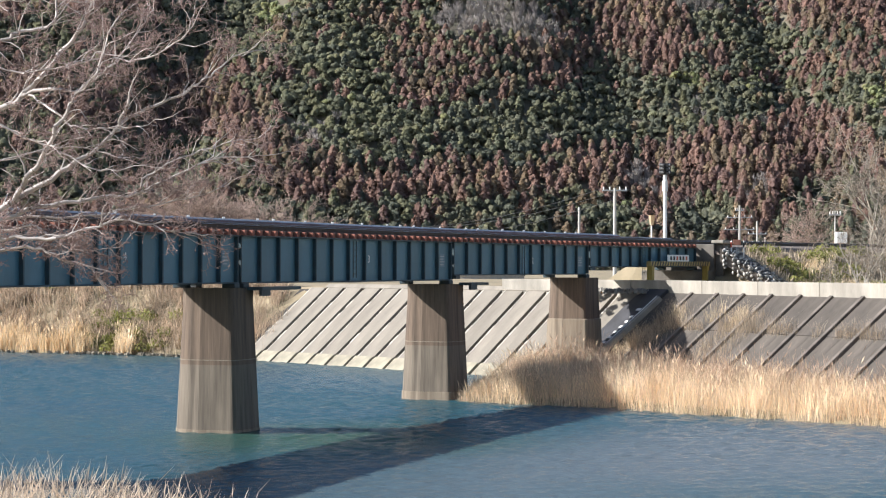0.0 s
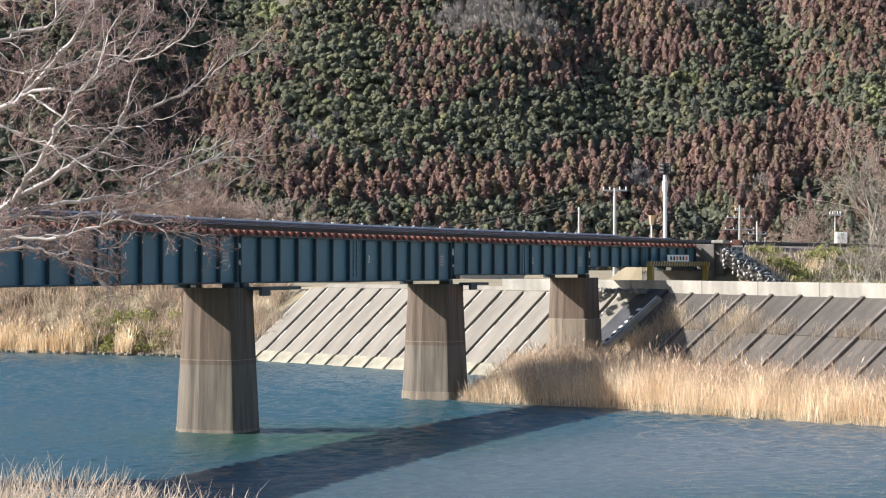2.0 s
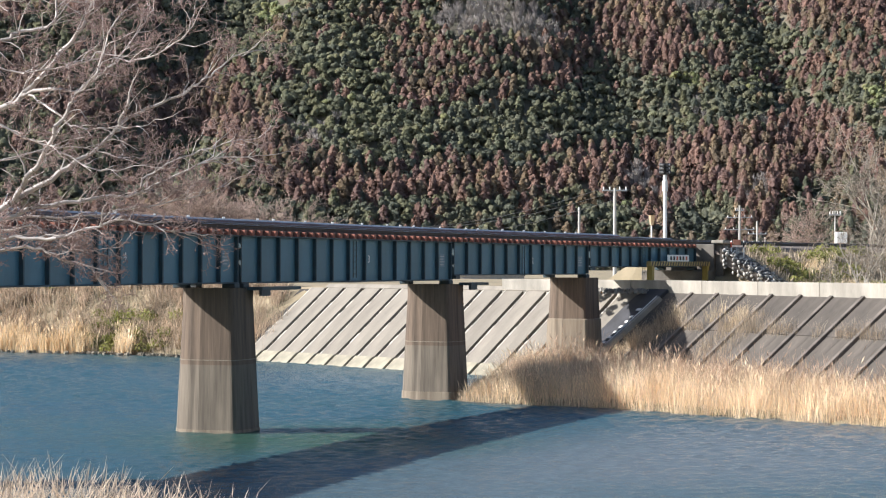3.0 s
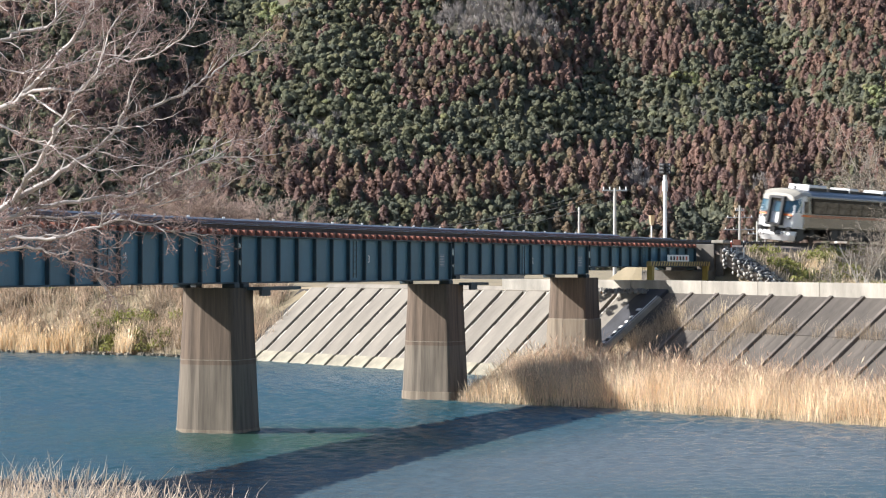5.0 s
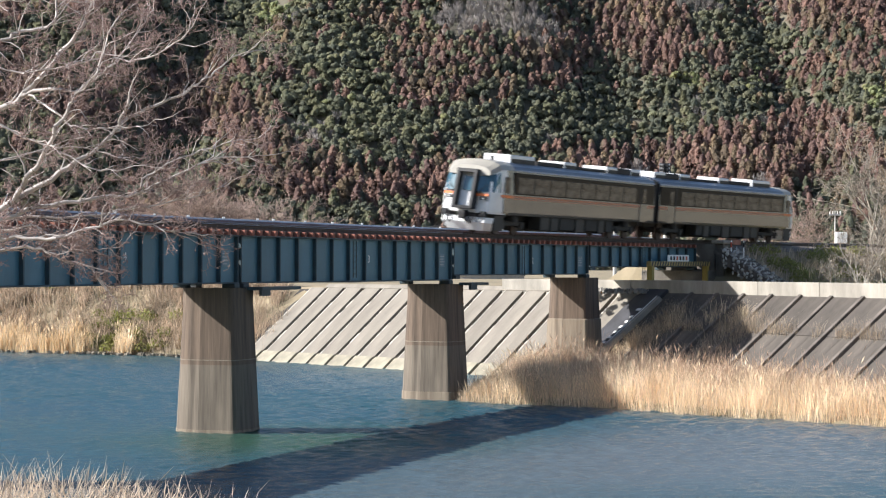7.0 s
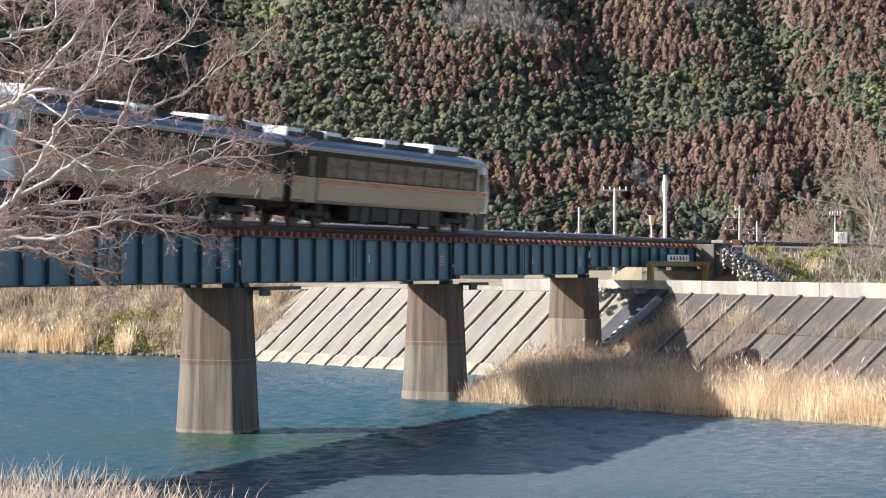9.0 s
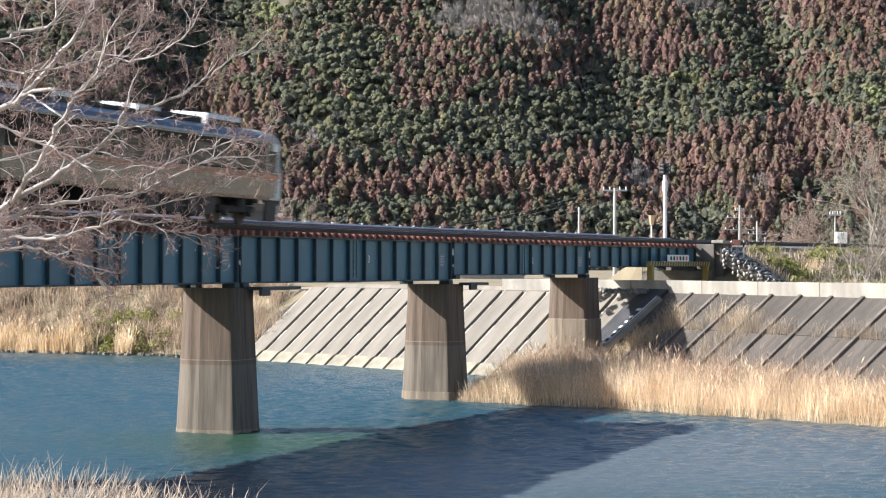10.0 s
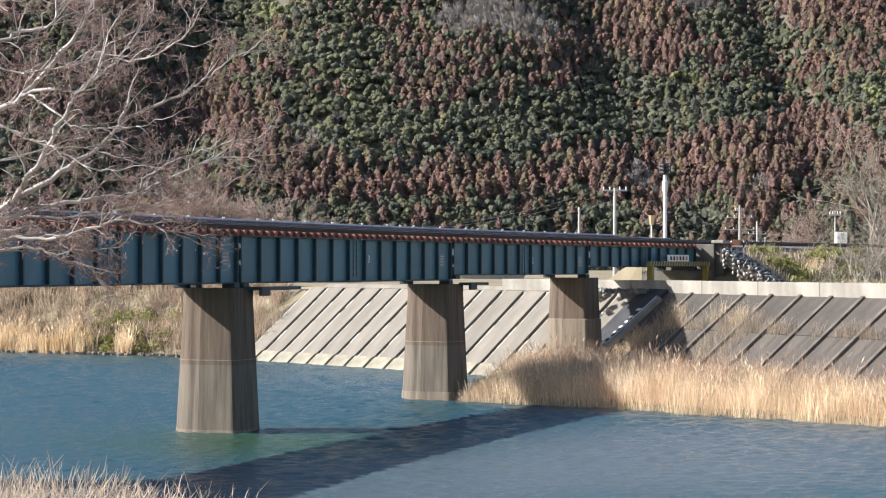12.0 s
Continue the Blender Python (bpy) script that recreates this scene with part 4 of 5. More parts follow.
        # orange band and lamps under the screen
        part("front_band", boxed(-10.60, *sorted((0.46 * sgn, 1.12 * sgn))[:1], 1.78, -10.545, *sorted((0.46 * sgn, 1.12 * sgn))[1:], 1.90, bevel=0.008), M["orange"], cb, "orange front band")
        lamp = part("headlight", boxed(-10.60, *sorted((0.72 * sgn, 1.05 * sgn))[:1], 1.60, -10.53, *sorted((0.72 * sgn, 1.05 * sgn))[1:], 1.74, bevel=0.02), M["black"], cb, "black headlight unit")
        part("lens", cyl((-10.62, 0.88 * sgn, 1.67), (-10.58, 0.88 * sgn, 1.67), 0.055), M["lamp"], lamp)
        # side of the cab: door, handrail and small window
        part("cab_door", boxed(-9.35, *sorted((1.415 * sgn, 1.432 * sgn))[:1], 1.05, -8.70, *sorted((1.415 * sgn, 1.432 * sgn))[1:], 1.95, bevel=0.004), M["steel"], cb)
        part("cab_door_window", boxed(-9.28, *sorted((1.385 * sgn, 1.425 * sgn))[:1], 1.98, -8.76, *sorted((1.385 * sgn, 1.425 * sgn))[1:], 2.75, bevel=0.004), M["glass"], cb)
        part("handrail", cyl((-9.42, 1.45 * sgn, 1.2), (-9.42, 1.43 * sgn, 2.5), 0.02, None, 6), M["grey"], cb)
        part("cab_stripe", boxed(-9.62, *sorted((1.412 * sgn, 1.440 * sgn))[:1], 1.77, -8.36, *sorted((1.412 * sgn, 1.440 * sgn))[1:], 1.90), M["orange"], cb, "orange cab stripe")
    # gangway: black hood round a white door
    hood = bmesh.new()
    for y0, y1, z0, z1 in ((-0.53, -0.34, 1.2, 2.98), (0.34, 0.53, 1.2, 2.98), (-0.53, 0.53, 2.83, 3.0), (-0.53, 0.53, 1.14, 1.28)):
        box(hood, -11.05, y0, z0, -10.5, y1, z1, bevel=0.025)
    part("gangway_hood", hood, M["black"], cb, "black rubber gangway hood")
    door = part("gangway_door", boxed(-10.66, -0.34, 1.28, -10.54, 0.34, 2.83, bevel=0.02), M["car_white"], cb, "white gangway door")
    part("door_window", boxed(-10.672, -0.22, 2.0, -10.655, 0.22, 2.68, bevel=0.006), M["screen"], door)
    # coupler, skirt and hoses
    sk = []
    for z, x, w in ((0.18, -10.45, 1.08), (0.55, -10.72, 1.22), (0.80, -10.62, 1.24)):
        sk.append([Vector((x + 0.55, -w - 0.08, z)), Vector((x + 0.08, -w * 0.86, z)), Vector((x, -w * 0.4, z)), Vector((x, w * 0.4, z)), Vector((x + 0.08, w * 0.86, z)), Vector((x + 0.55, w + 0.08, z)), Vector((x + 0.62, w, z)), Vector((x + 0.2, 0, z)), Vector((x + 0.62, -w, z))])
    part("skirt", loft(bmesh.new(), sk), M["car_white"], cb, "white snow skirt")
    part("side_skirt", boxed(-10.0, -1.30, 0.22, -8.9, -1.22, 0.95, bevel=0.02), M["gear"], cb)
    part("side_skirt", boxed(-10.0, 1.22, 0.22, -8.9, 1.30, 0.95, bevel=0.02), M["gear"], cb)
    coupler = part("coupler", boxed(-11.0, -0.16, 0.72, -10.3, 0.16, 1.06, bevel=0.03), M["under"], cb, "dark automatic coupler")
    part("knuckle", boxed(-11.08, -0.24, 0.70, -10.9, 0.12, 1.02, bevel=0.04), M["under"], coupler)
    for y, sag in ((-0.62, 0.3), (-0.42, 0.25), (0.45, 0.3), (0.68, 0.35), (-0.95, 0.2)):
        pts = [(-10.78, y, 0.98), (-10.86, y + 0.06, 0.98 - sag), (-10.80, y + 0.2, 0.78 - sag), (-10.74, y + 0.32, 0.86)]
        part("hose", tube(bmesh.new(), pts, [0.028] * 4, 6), M["black"], cb, "black air hose")
    for y in (-0.98, 0.98):
        part("jumper_box", boxed(-10.76, y - 0.14, 0.82, -10.5, y + 0.14, 1.08, bevel=0.03), M["black"], cb)
    # the front is short and leans back above the lamps
    for ob in cb.children_recursive:
        for v in ob.data.vertices:
            if v.co.x < -9.6:
                f = min(1.0, (-9.6 - v.co.x) / 0.8)
                v.co.x = -9.6 + (v.co.x + 9.6) * 0.9 + 0.30 * f * max(0.0, v.co.z - 1.7)
    # windows
    for sgn in (-1, 1):
        y0, y1 = sorted((1.37 * sgn, 1.428 * sgn))
        part("window_band", boxed(-8.25, y0, 1.96, HALF - 0.1, y1 - 0.006 if sgn > 0 else y1, 2.98, bevel=0.01), M["band"], t, "dark brown window band")
        pane = mesh_of("window", boxed(-0.90, -0.006, -0.36, 0.90, 0.006, 0.40, bevel=0.004), M["glass"])
        for k in range(8):
            w = share("window", pane, t, Matrix.Translation((-6.95 + k * 1.92, 1.436 * sgn, 2.38)))
        part("stripe", boxed(-8.35, *sorted((1.422 * sgn, 1.431 * sgn))[:1], 1.80, HALF - 0.02, *sorted((1.422 * sgn, 1.431 * sgn))[1:], 1.90), M["stripe_side"], t, "orange stripe")
        part("stripe", boxed(-8.35, *sorted((1.422 * sgn, 1.430 * sgn))[:1], 1.735, HALF - 0.02, *sorted((1.422 * sgn, 1.430 * sgn))[1:], 1.765), M["stripe_side"], t, "thin orange stripe")
        d = part("side_door", boxed(8.15, *sorted((1.40 * sgn, 1.434 * sgn))[:1], 1.02, 9.15, *sorted((1.40 * sgn, 1.434 * sgn))[1:], 1.95, bevel=0.006), M["steel"], t, "stainless entrance door")
        part("door_glass", boxed(8.4, *sorted((1.43 * sgn, 1.440 * sgn))[:1], 2.0, 8.9, *sorted((1.43 * sgn, 1.440 * sgn))[1:], 2.75, bevel=0.004), M["glass"], d)
        part("door_edge", boxed(8.03, *sorted((1.41 * sgn, 1.437 * sgn))[:1], 1.02, 8.14, *sorted((1.41 * sgn, 1.437 * sgn))[1:], 2.95), M["black"], d)
    # inner gangway
    part("gangway_bellows", boxed(HALF + 0.03, -1.25, 0.95, HALF + 0.36, 1.25, 3.25, bevel=0.03), M["black"], t)
    part("end_post", boxed(HALF - 0.02, -1.38, 1.0, HALF + 0.03, 1.38, 3.1), M["black"], t)
    # roof units
    for x0, x1, h, mt in ((8.2, 9.6, 0.31, "car_white"), (6.3, 8.15, 0.29, "under"), (4.8, 6.2, 0.31, "car_white"), (0.7, 4.7, 0.12, "under"), (-0.9, 0.6, 0.30, "car_white"), (-4.2, -1.0, 0.18, "under"), (-7.4, -4.6, 0.36, "car_white")):
        u = part("roof_unit", boxed(x0, -0.72, 3.40, x1, 0.72, 3.46 + h, bevel=0.05), M[mt], t, "white air-conditioner cover" if mt == "car_white" else "dark roof vent")
        if mt == "car_white":
            # white cover with its lower sides dark
            part("side_louvre", boxed(x0 + 0.05, -0.735, 3.41, x1 - 0.05, 0.735, 3.46 + h * 0.5), M["gear"], u)
    part("horn", cyl((-8.6, -0.3, 3.4), (-8.6, -0.3, 3.68), 0.07), M["under"], t)
    # underfloor gear
    part("centre_sill", boxed(-9.6, -0.5, 0.72, HALF, 0.5, 0.99), M["under"], t)
    part("pipe_tray", boxed(-5.4, -0.4, 0.22, 5.4, 0.4, 0.71, bevel=0.03), M["under"], t)
    for k, (x0, x1, z0, mt) in enumerate(((-4.6, -3.5, 0.32, "gear"), (-3.35, -2.4, 0.30, "gear"), (-2.2, -0.4, 0.36, "under"), (-0.2, 0.9, 0.30, "gear"), (1.1, 2.6, 0.38, "under"), (2.8, 3.6, 0.30, "gear"), (3.8, 4.7, 0.36, "under"))):
        for sgn in (-1, 1):
            y0, y1 = sorted((0.62 * sgn, 1.30 * sgn))
            part("equipment_box", boxed(x0, y0, z0, x1, y1, 0.98, bevel=0.03), M[mt], t)
    wheelsets = []
    for bx in (-7.2, 7.2):
        bogie = part("bogie", boxed(bx - 1.5, -0.95, 0.45, bx + 1.5, -0.80, 0.70, bevel=0.04), M["under"], t, "dark bogie frame")
        part("side_beam", boxed(bx - 1.5, 0.80, 0.45, bx + 1.5, 0.95, 0.70, bevel=0.04), M["under"], bogie)
        part("bolster", boxed(bx - 0.3, -0.9, 0.5, bx + 0.3, 0.9, 0.85, bevel=0.03), M["under"], bogie)
        for sgn in (-1, 1):
            part("air_spring", cyl((bx, 0.95 * sgn, 0.68), (bx, 0.95 * sgn, 0.98), 0.26), M["black"], bogie)
            for dx in (-1.05, 1.05):
                part("axle_box", boxed(bx + dx - 0.16, 0.96 * sgn - 0.07, 0.32, bx + dx + 0.16, 0.96 * sgn + 0.07, 0.62, bevel=0.04), M["gear"], bogie)
        for dx in (-1.05, 1.05):
            bm = bmesh.new()
            tube(bm, [(0, -0.75, 0), (0, 0.75, 0)], [0.08, 0.08], 8)
            w = part("wheelset", bm, M["under"], t, m=pose(bx + dx, 0, 0.465))
            for sgn in (-1, 1):
                wh = part("wheel", cyl((0, 0.51 * sgn, 0), (0, 0.62 * sgn, 0), 0.46, None, 24), M["rail"], w)
            wheelsets.append((w, bx + dx))
    return t, wheelsets


M["band"] = mat("window_band_paint", (0.020, 0.016, 0.014), 0.3, var=0.25, bump=0, spec=0.05)
M["lamp"] = mat("lamp_lens", (0.75, 0.75, 0.7), 0.1, var=0.05, bump=0)
CARS = [build_car("leading stainless diesel railcar with orange stripe and white front"),
        build_car("trailing stainless diesel railcar with orange stripe, coupled behind the first")]


# ---------------------------------------------------------------- plants
def tris_of_segments(P0, P1, R0, R1, n=3):
    """Tapered n-sided bars between points, as corners and triangles."""
    P0, P1, R0, R1 = (np.asarray(a, float) for a in (P0, P1, R0, R1))
    t = P1 - P0
    t /= np.maximum(np.linalg.norm(t, axis=1), 1e-9)[:, None]
    ref = np.where(np.abs(t[:, 2:3]) < 0.9, np.array([[0, 0, 1.0]]), np.array([[1.0, 0, 0]]))
    u = np.cross(t, ref)
    u /= np.linalg.norm(u, axis=1)[:, None]
    w = np.cross(t, u)
    V = []
    for P, R in ((P0, R0), (P1, R1)):
        for k in range(n):
            a = k * math.tau / n
            V.append(P + (u * math.cos(a) + w * math.sin(a)) * R[:, None])
    V = np.stack(V, 1)
    m = len(P0)
    T = []
    for k in range(n):
        a, b = k, (k + 1) % n
        T += [(a, b, n + b), (a, n + b, n + a)]
    T = (np.arange(m)[:, None, None] * (2 * n) + np.array(T)[None]).reshape(-1, 3)
    return V.reshape(-1, 3), T


def grow(rng, start, direction, length, radius, level, segs, up=0.1, wob=0.22, kids=(7, 6, 5), spread=0.8, shrink=0.55, rmin=0.003):
    """Bars of a branch and its offspring."""
    p = np.array(start, float)
    d = np.array(direction, float)
    d /= np.linalg.norm(d)
    n = max(3, int(4 + length * 1.2)) if level < 2 else 3
    step = length / n
    nodes = []
    for i in range(n):
        d = d + rng.normal(0, wob, 3) + np.array([0, 0, up]) * step
        d /= np.linalg.norm(d)
        q = p + d * step
        r0 = max(rmin, radius * (1 - 0.8 * i / n))
        r1 = max(rmin, radius * (1 - 0.8 * (i + 1) / n))
        segs.append((p, q, r0, r1, level))
        nodes.append((q, d.copy(), r1, (i + 1) / n))
        p = q
    if level < len(kids):
        for k in range(kids[level]):
            q, dd, r, f = nodes[rng.integers(0 if n < 4 else 1, n)]
            side = rng.normal(0, 1, 3)
            side -= dd * side.dot(dd)
            side /= np.linalg.norm(side)
            nd = dd * 0.75 + side * spread
            grow(rng, q, nd, length * shrink * rng.uniform(0.6, 1.15), max(rmin, r * 0.62), level + 1, segs, up, wob, kids, spread, shrink, rmin)


def wood_objects(segs, thick_name, t, bark, twig, split=1):
    thick = [s for s in segs if s[4] <= split]
    thin = [s for s in segs if s[4] > split]
    V, T = tris_of_segments(*[[s[i] for s in thick] for i in range(4)], n=7)
    ob = new("trunk", soup("trunk", V, T, bark))
    ob.data.shade_smooth()
    ob.parent = t
    V, T = tris_of_segments(*[[s[i] for s in thin] for i in range(4)], n=3)
    ob = new("crown", soup("crown", V, T, twig))
    ob.parent = t
    tagged(ob, "fine bare twigs", kind="stuff")


def limb(rng, segs, pts, r0, r1, kids, sub):
    """A main limb along a few bend points, with branches off it."""
    P = [np.array(p, float) for p in pts]
    fine = []
    for i in range(len(P) - 1):
        a, b = P[max(i - 1, 0)], P[min(i + 2, len(P) - 1)]
        for k in range(4):
            u = k / 4
            q = 0.5 * ((2 * P[i]) + (P[i + 1] - a) * u + (2 * a - 5 * P[i] + 4 * P[i + 1] - b) * u * u + (-a + 3 * P[i] - 3 * P[i + 1] + b) * u ** 3)
            fine.append(q + rng.normal(0, 0.012, 3))
    fine.append(P[-1])
    n = len(fine) - 1
    for i in range(n):
        segs.append((fine[i], fine[i + 1], 0.75 * (r0 + (r1 - r0) * i / n), 0.75 * (r0 + (r1 - r0) * (i + 1) / n), 0))
    for k in range(kids):
        i = int(n * (0.12 + 0.88 * (k + rng.uniform(0, 1)) / kids))
        i = min(i, n - 1)
        d = fine[i + 1] - fine[i]
        d /= np.linalg.norm(d)
        side = rng.normal(0, 1, 3)
        side -= d * side.dot(d)
        side /= np.linalg.norm(side)
        nd = d * 0.8 + side * 0.75 + np.array([0.15, 0, 0.15])
        rr = max(0.012, (r0 + (r1 - r0) * i / n) * 0.5)
        grow(rng, fine[i], nd, sub * rng.uniform(0.4, 1.0), rr * 0.62, 1, segs, up=0.16, wob=0.27, kids=(0, 5, 4, 2), spread=0.85, shrink=0.55, rmin=0.0027)
    grow(rng, fine[-1], fine[-1] - fine[-3], sub, r1, 1, segs, up=0.05, wob=0.27, kids=(0, 5, 4, 2), spread=0.7, shrink=0.55, rmin=0.0027)


def build_cherry():
    rng = np.random.default_rng(5)
    D = 24.0

    def at(px, py, dy=0.0):
        y = D + dy
        return ((px - 784) / 3829 * y, y, 5.889 + (471.5 - py) / 3829 * y)
    t = thing("cherry_tree", "bare cherry tree with grey limbs and reddish twigs", "tree")
    segs = []
    trunk = [(-8.6, 24.2, 1.2), (-8.5, 24.1, 3.4), (-8.2, 24.0, 4.9), (-7.6, 24.0, 5.7)]
    for a, b, r0, r1 in zip(trunk, trunk[1:], (0.32, 0.26, 0.22), (0.26, 0.22, 0.16)):
        segs.append((np.array(a), np.array(b), r0, r1, 0))
    fork = (-7.6, 24.0, 5.7)
    low = (-8.2, 24.0, 4.9)
    limb(rng, segs, [fork, at(-160, 440), at(0, 369), at(36, 351), at(107, 306), at(161, 271), at(202, 235), at(214, 208, -0.1), at(226, 186, -0.2)], 0.062, 0.014, 10, 0.55)
    limb(rng, segs, [at(202, 235), at(238, 202, 0.1), at(286, 185, 0.2), at(333, 161, 0.3), at(369, 134, 0.4), at(411, 104, 0.5), at(440, 93, 0.6)], 0.028, 0.007, 15, 0.5)
    limb(rng, segs, [fork, at(-150, 260, 0.5), at(0, 196, 0.4), at(36, 173, 0.3), at(77, 128, 0.2), at(113, 89, 0.2), at(140, 54, 0.1), at(156, 18), at(180, -40)], 0.056, 0.018, 16, 0.7)
    limb(rng, segs, [at(38, 172, 0.3), at(89, 160, 0.1), at(137, 164), at(160, 146, -0.1), at(202, 113, -0.2), at(256, 104, -0.3), at(321, 68, -0.4), at(351, 22, -0.5)], 0.030, 0.007, 18, 0.55)
    limb(rng, segs, [at(50, 169, 0.2), at(89, 193, -0.1), at(125, 220, -0.3), at(149, 229, -0.4), at(208, 226, -0.5), at(262, 222, -0.6)], 0.018, 0.006, 10, 0.45)
    limb(rng, segs, [at(26, 356), at(44, 322, -0.3), at(65, 292, -0.5), at(95, 238, -0.7), at(122, 190, -0.8), at(132, 172, -0.8), at(170, 130, -0.9), at(190, 60, -0.9)], 0.042, 0.010, 14, 0.55)
    limb(rng, segs, [at(202, 113, -0.2), at(238, 65, -0.2), at(256, 42, -0.2), at(270, 10, -0.2)], 0.014, 0.006, 8, 0.4)
    limb(rng, segs, [fork, at(-140, 140), at(0, 77), at(36, 57), at(84, 50), at(98, 24), at(95, -20)], 0.034, 0.014, 14, 0.6)
    limb(rng, segs, [low, at(-200, 470), at(0, 392), at(90, 366, 0.2), at(179, 351, 0.4), at(238, 345, 0.5), at(268, 333, 0.6), at(351, 292, 0.7), at(405, 280, 0.8), at(470, 276, 0.8)], 0.042, 0.007, 34, 0.5)
    limb(rng, segs, [at(238, 345, 0.5), at(262, 312, 0.5), at(310, 284, 0.5), at(370, 262, 0.6), at(440, 248, 0.7)], 0.020, 0.006, 14, 0.4)
    limb(rng, segs, [low, at(-180, 500), at(0, 426, -0.4), at(83, 426, -0.6), at(143, 411, -0.6), at(208, 393, -0.5), at(286, 405, -0.5), at(330, 416, -0.4)], 0.036, 0.007, 36, 0.45)
    limb(rng, segs, [low, at(-200, 520, -0.3), at(-20, 452, -0.2), at(60, 440, -0.2), at(107, 458, -0.2), at(161, 476, -0.2), at(179, 500, -0.2)], 0.032, 0.007, 32, 0.4)
    limb(rng, segs, [fork, at(-200, 60, 0.8), at(-40, 10, 0.9), at(60, -10, 0.9), at(150, 5, 0.9), at(230, -20, 0.9)], 0.04, 0.012, 18, 0.7)
    limb(rng, segs, [fork, at(-140, 330, 1.0), at(0, 285, 1.2), at(120, 262, 1.3), at(230, 285, 1.4)], 0.026, 0.007, 18, 0.5)
    limb(rng, segs, [low, at(-120, 440, 0.3), at(20, 388, 0.3), at(130, 385, 0.4), at(230, 372, 0.5), at(330, 352, 0.5), at(400, 330, 0.5)], 0.026, 0.006, 26, 0.42)
    limb(rng, segs, [fork, at(-120, 200, -0.4), at(20, 236, -0.6), at(90, 262, -0.7), at(160, 300, -0.8), at(220, 300, -0.9)], 0.022, 0.006, 16, 0.45)
    limb(rng, segs, [fork, at(-120, 110, -0.4), at(10, 128, -0.6), at(120, 118, -0.7), at(180, 92, -0.8)], 0.022, 0.006, 18, 0.5)
    limb(rng, segs, [low, at(-150, 420, 0.2), at(10, 410, 0.2), at(60, 400, 0.1), at(120, 440, 0.0), at(210, 440, 0.0)], 0.024, 0.006, 34, 0.4)
    wood_objects(segs, "limbs", t, M["bark"], M["twig"], split=1)


def build_bare_tree(x, y, z, h, seed, label, kids=(9, 7, 6, 3), bark="bark_pale", twig="twig_pale", lean=(0, 0), group="bare trees", stems=3):
    rng = np.random.default_rng(seed)
    t = thing("bare_tree", label, "tree", Matrix.Translation((x, y, z)), group)
    segs = []
    r = h * 0.013
    for k in range(stems):
        a = k * math.tau / stems + rng.uniform(0, 1)
        grow(rng, (0.15 * math.cos(a), 0.15 * math.sin(a), -0.3), (0.35 * math.cos(a) + lean[0], 0.35 * math.sin(a) + lean[1], 1.0), h * rng.uniform(0.65, 0.8), r, 0, segs, up=0.05, wob=0.10, kids=kids, spread=0.62, shrink=0.50, rmin=max(0.006, h * 0.0016))
    wood_objects(segs, "limbs", t, M[bark], M[twig], split=1)


build_cherry()
build_bare_tree(ray_xy(1556, 172), 172, 4.4, 11.6, 11, "large bare tree with pale forked trunks beyond the track", stems=5, kids=(6, 5, 4, 2))
build_bare_tree(ray_xy(1650, 176), 176, 4.4, 12.0, 12, "pale bare tree beyond the track", stems=4, kids=(6, 5, 4, 2))
build_bare_tree(ray_xy(1430, 185), 185, 4.4, 6.5, 14, "low tan bare tree beyond the track", stems=6, kids=(8, 6, 5, 2), bark="twig_tan", twig="twig_tan")
build_bare_tree(ray_xy(1528, 121), 121, 4.5, 4.2, 13, "low pale bare bush at the foot of the embankment", stems=6, kids=(7, 5, 4, 2))
build_bare_tree(ray_xy(1575, 120), 120, 4.5, 4.0, 15, "low pale bare bush beside the levee road", stems=5, kids=(7, 5, 4, 2))
build_bare_tree(ray_xy(1470, 122), 122, 4.5, 2.0, 16, "small grey leafless shrub at the foot of the embankment", stems=5, kids=(7, 5, 3))
for i, (px, y, h) in enumerate(((300, 180, 6.4), (345, 178, 6.8), (395, 182, 6.2), (440, 180, 5.6), (480, 176, 5.2), (520, 180, 4.6), (545, 182, 3.8))):
    build_bare_tree(ray_xy(px, y), y, 4.4, h * 1.25, 30 + i, "bare pinkish-brown tree in the grove behind the bridge", stems=6, kids=(10, 7, 6, 2), bark="twig_tan", twig="twig_tan", group="grove of bare trees")


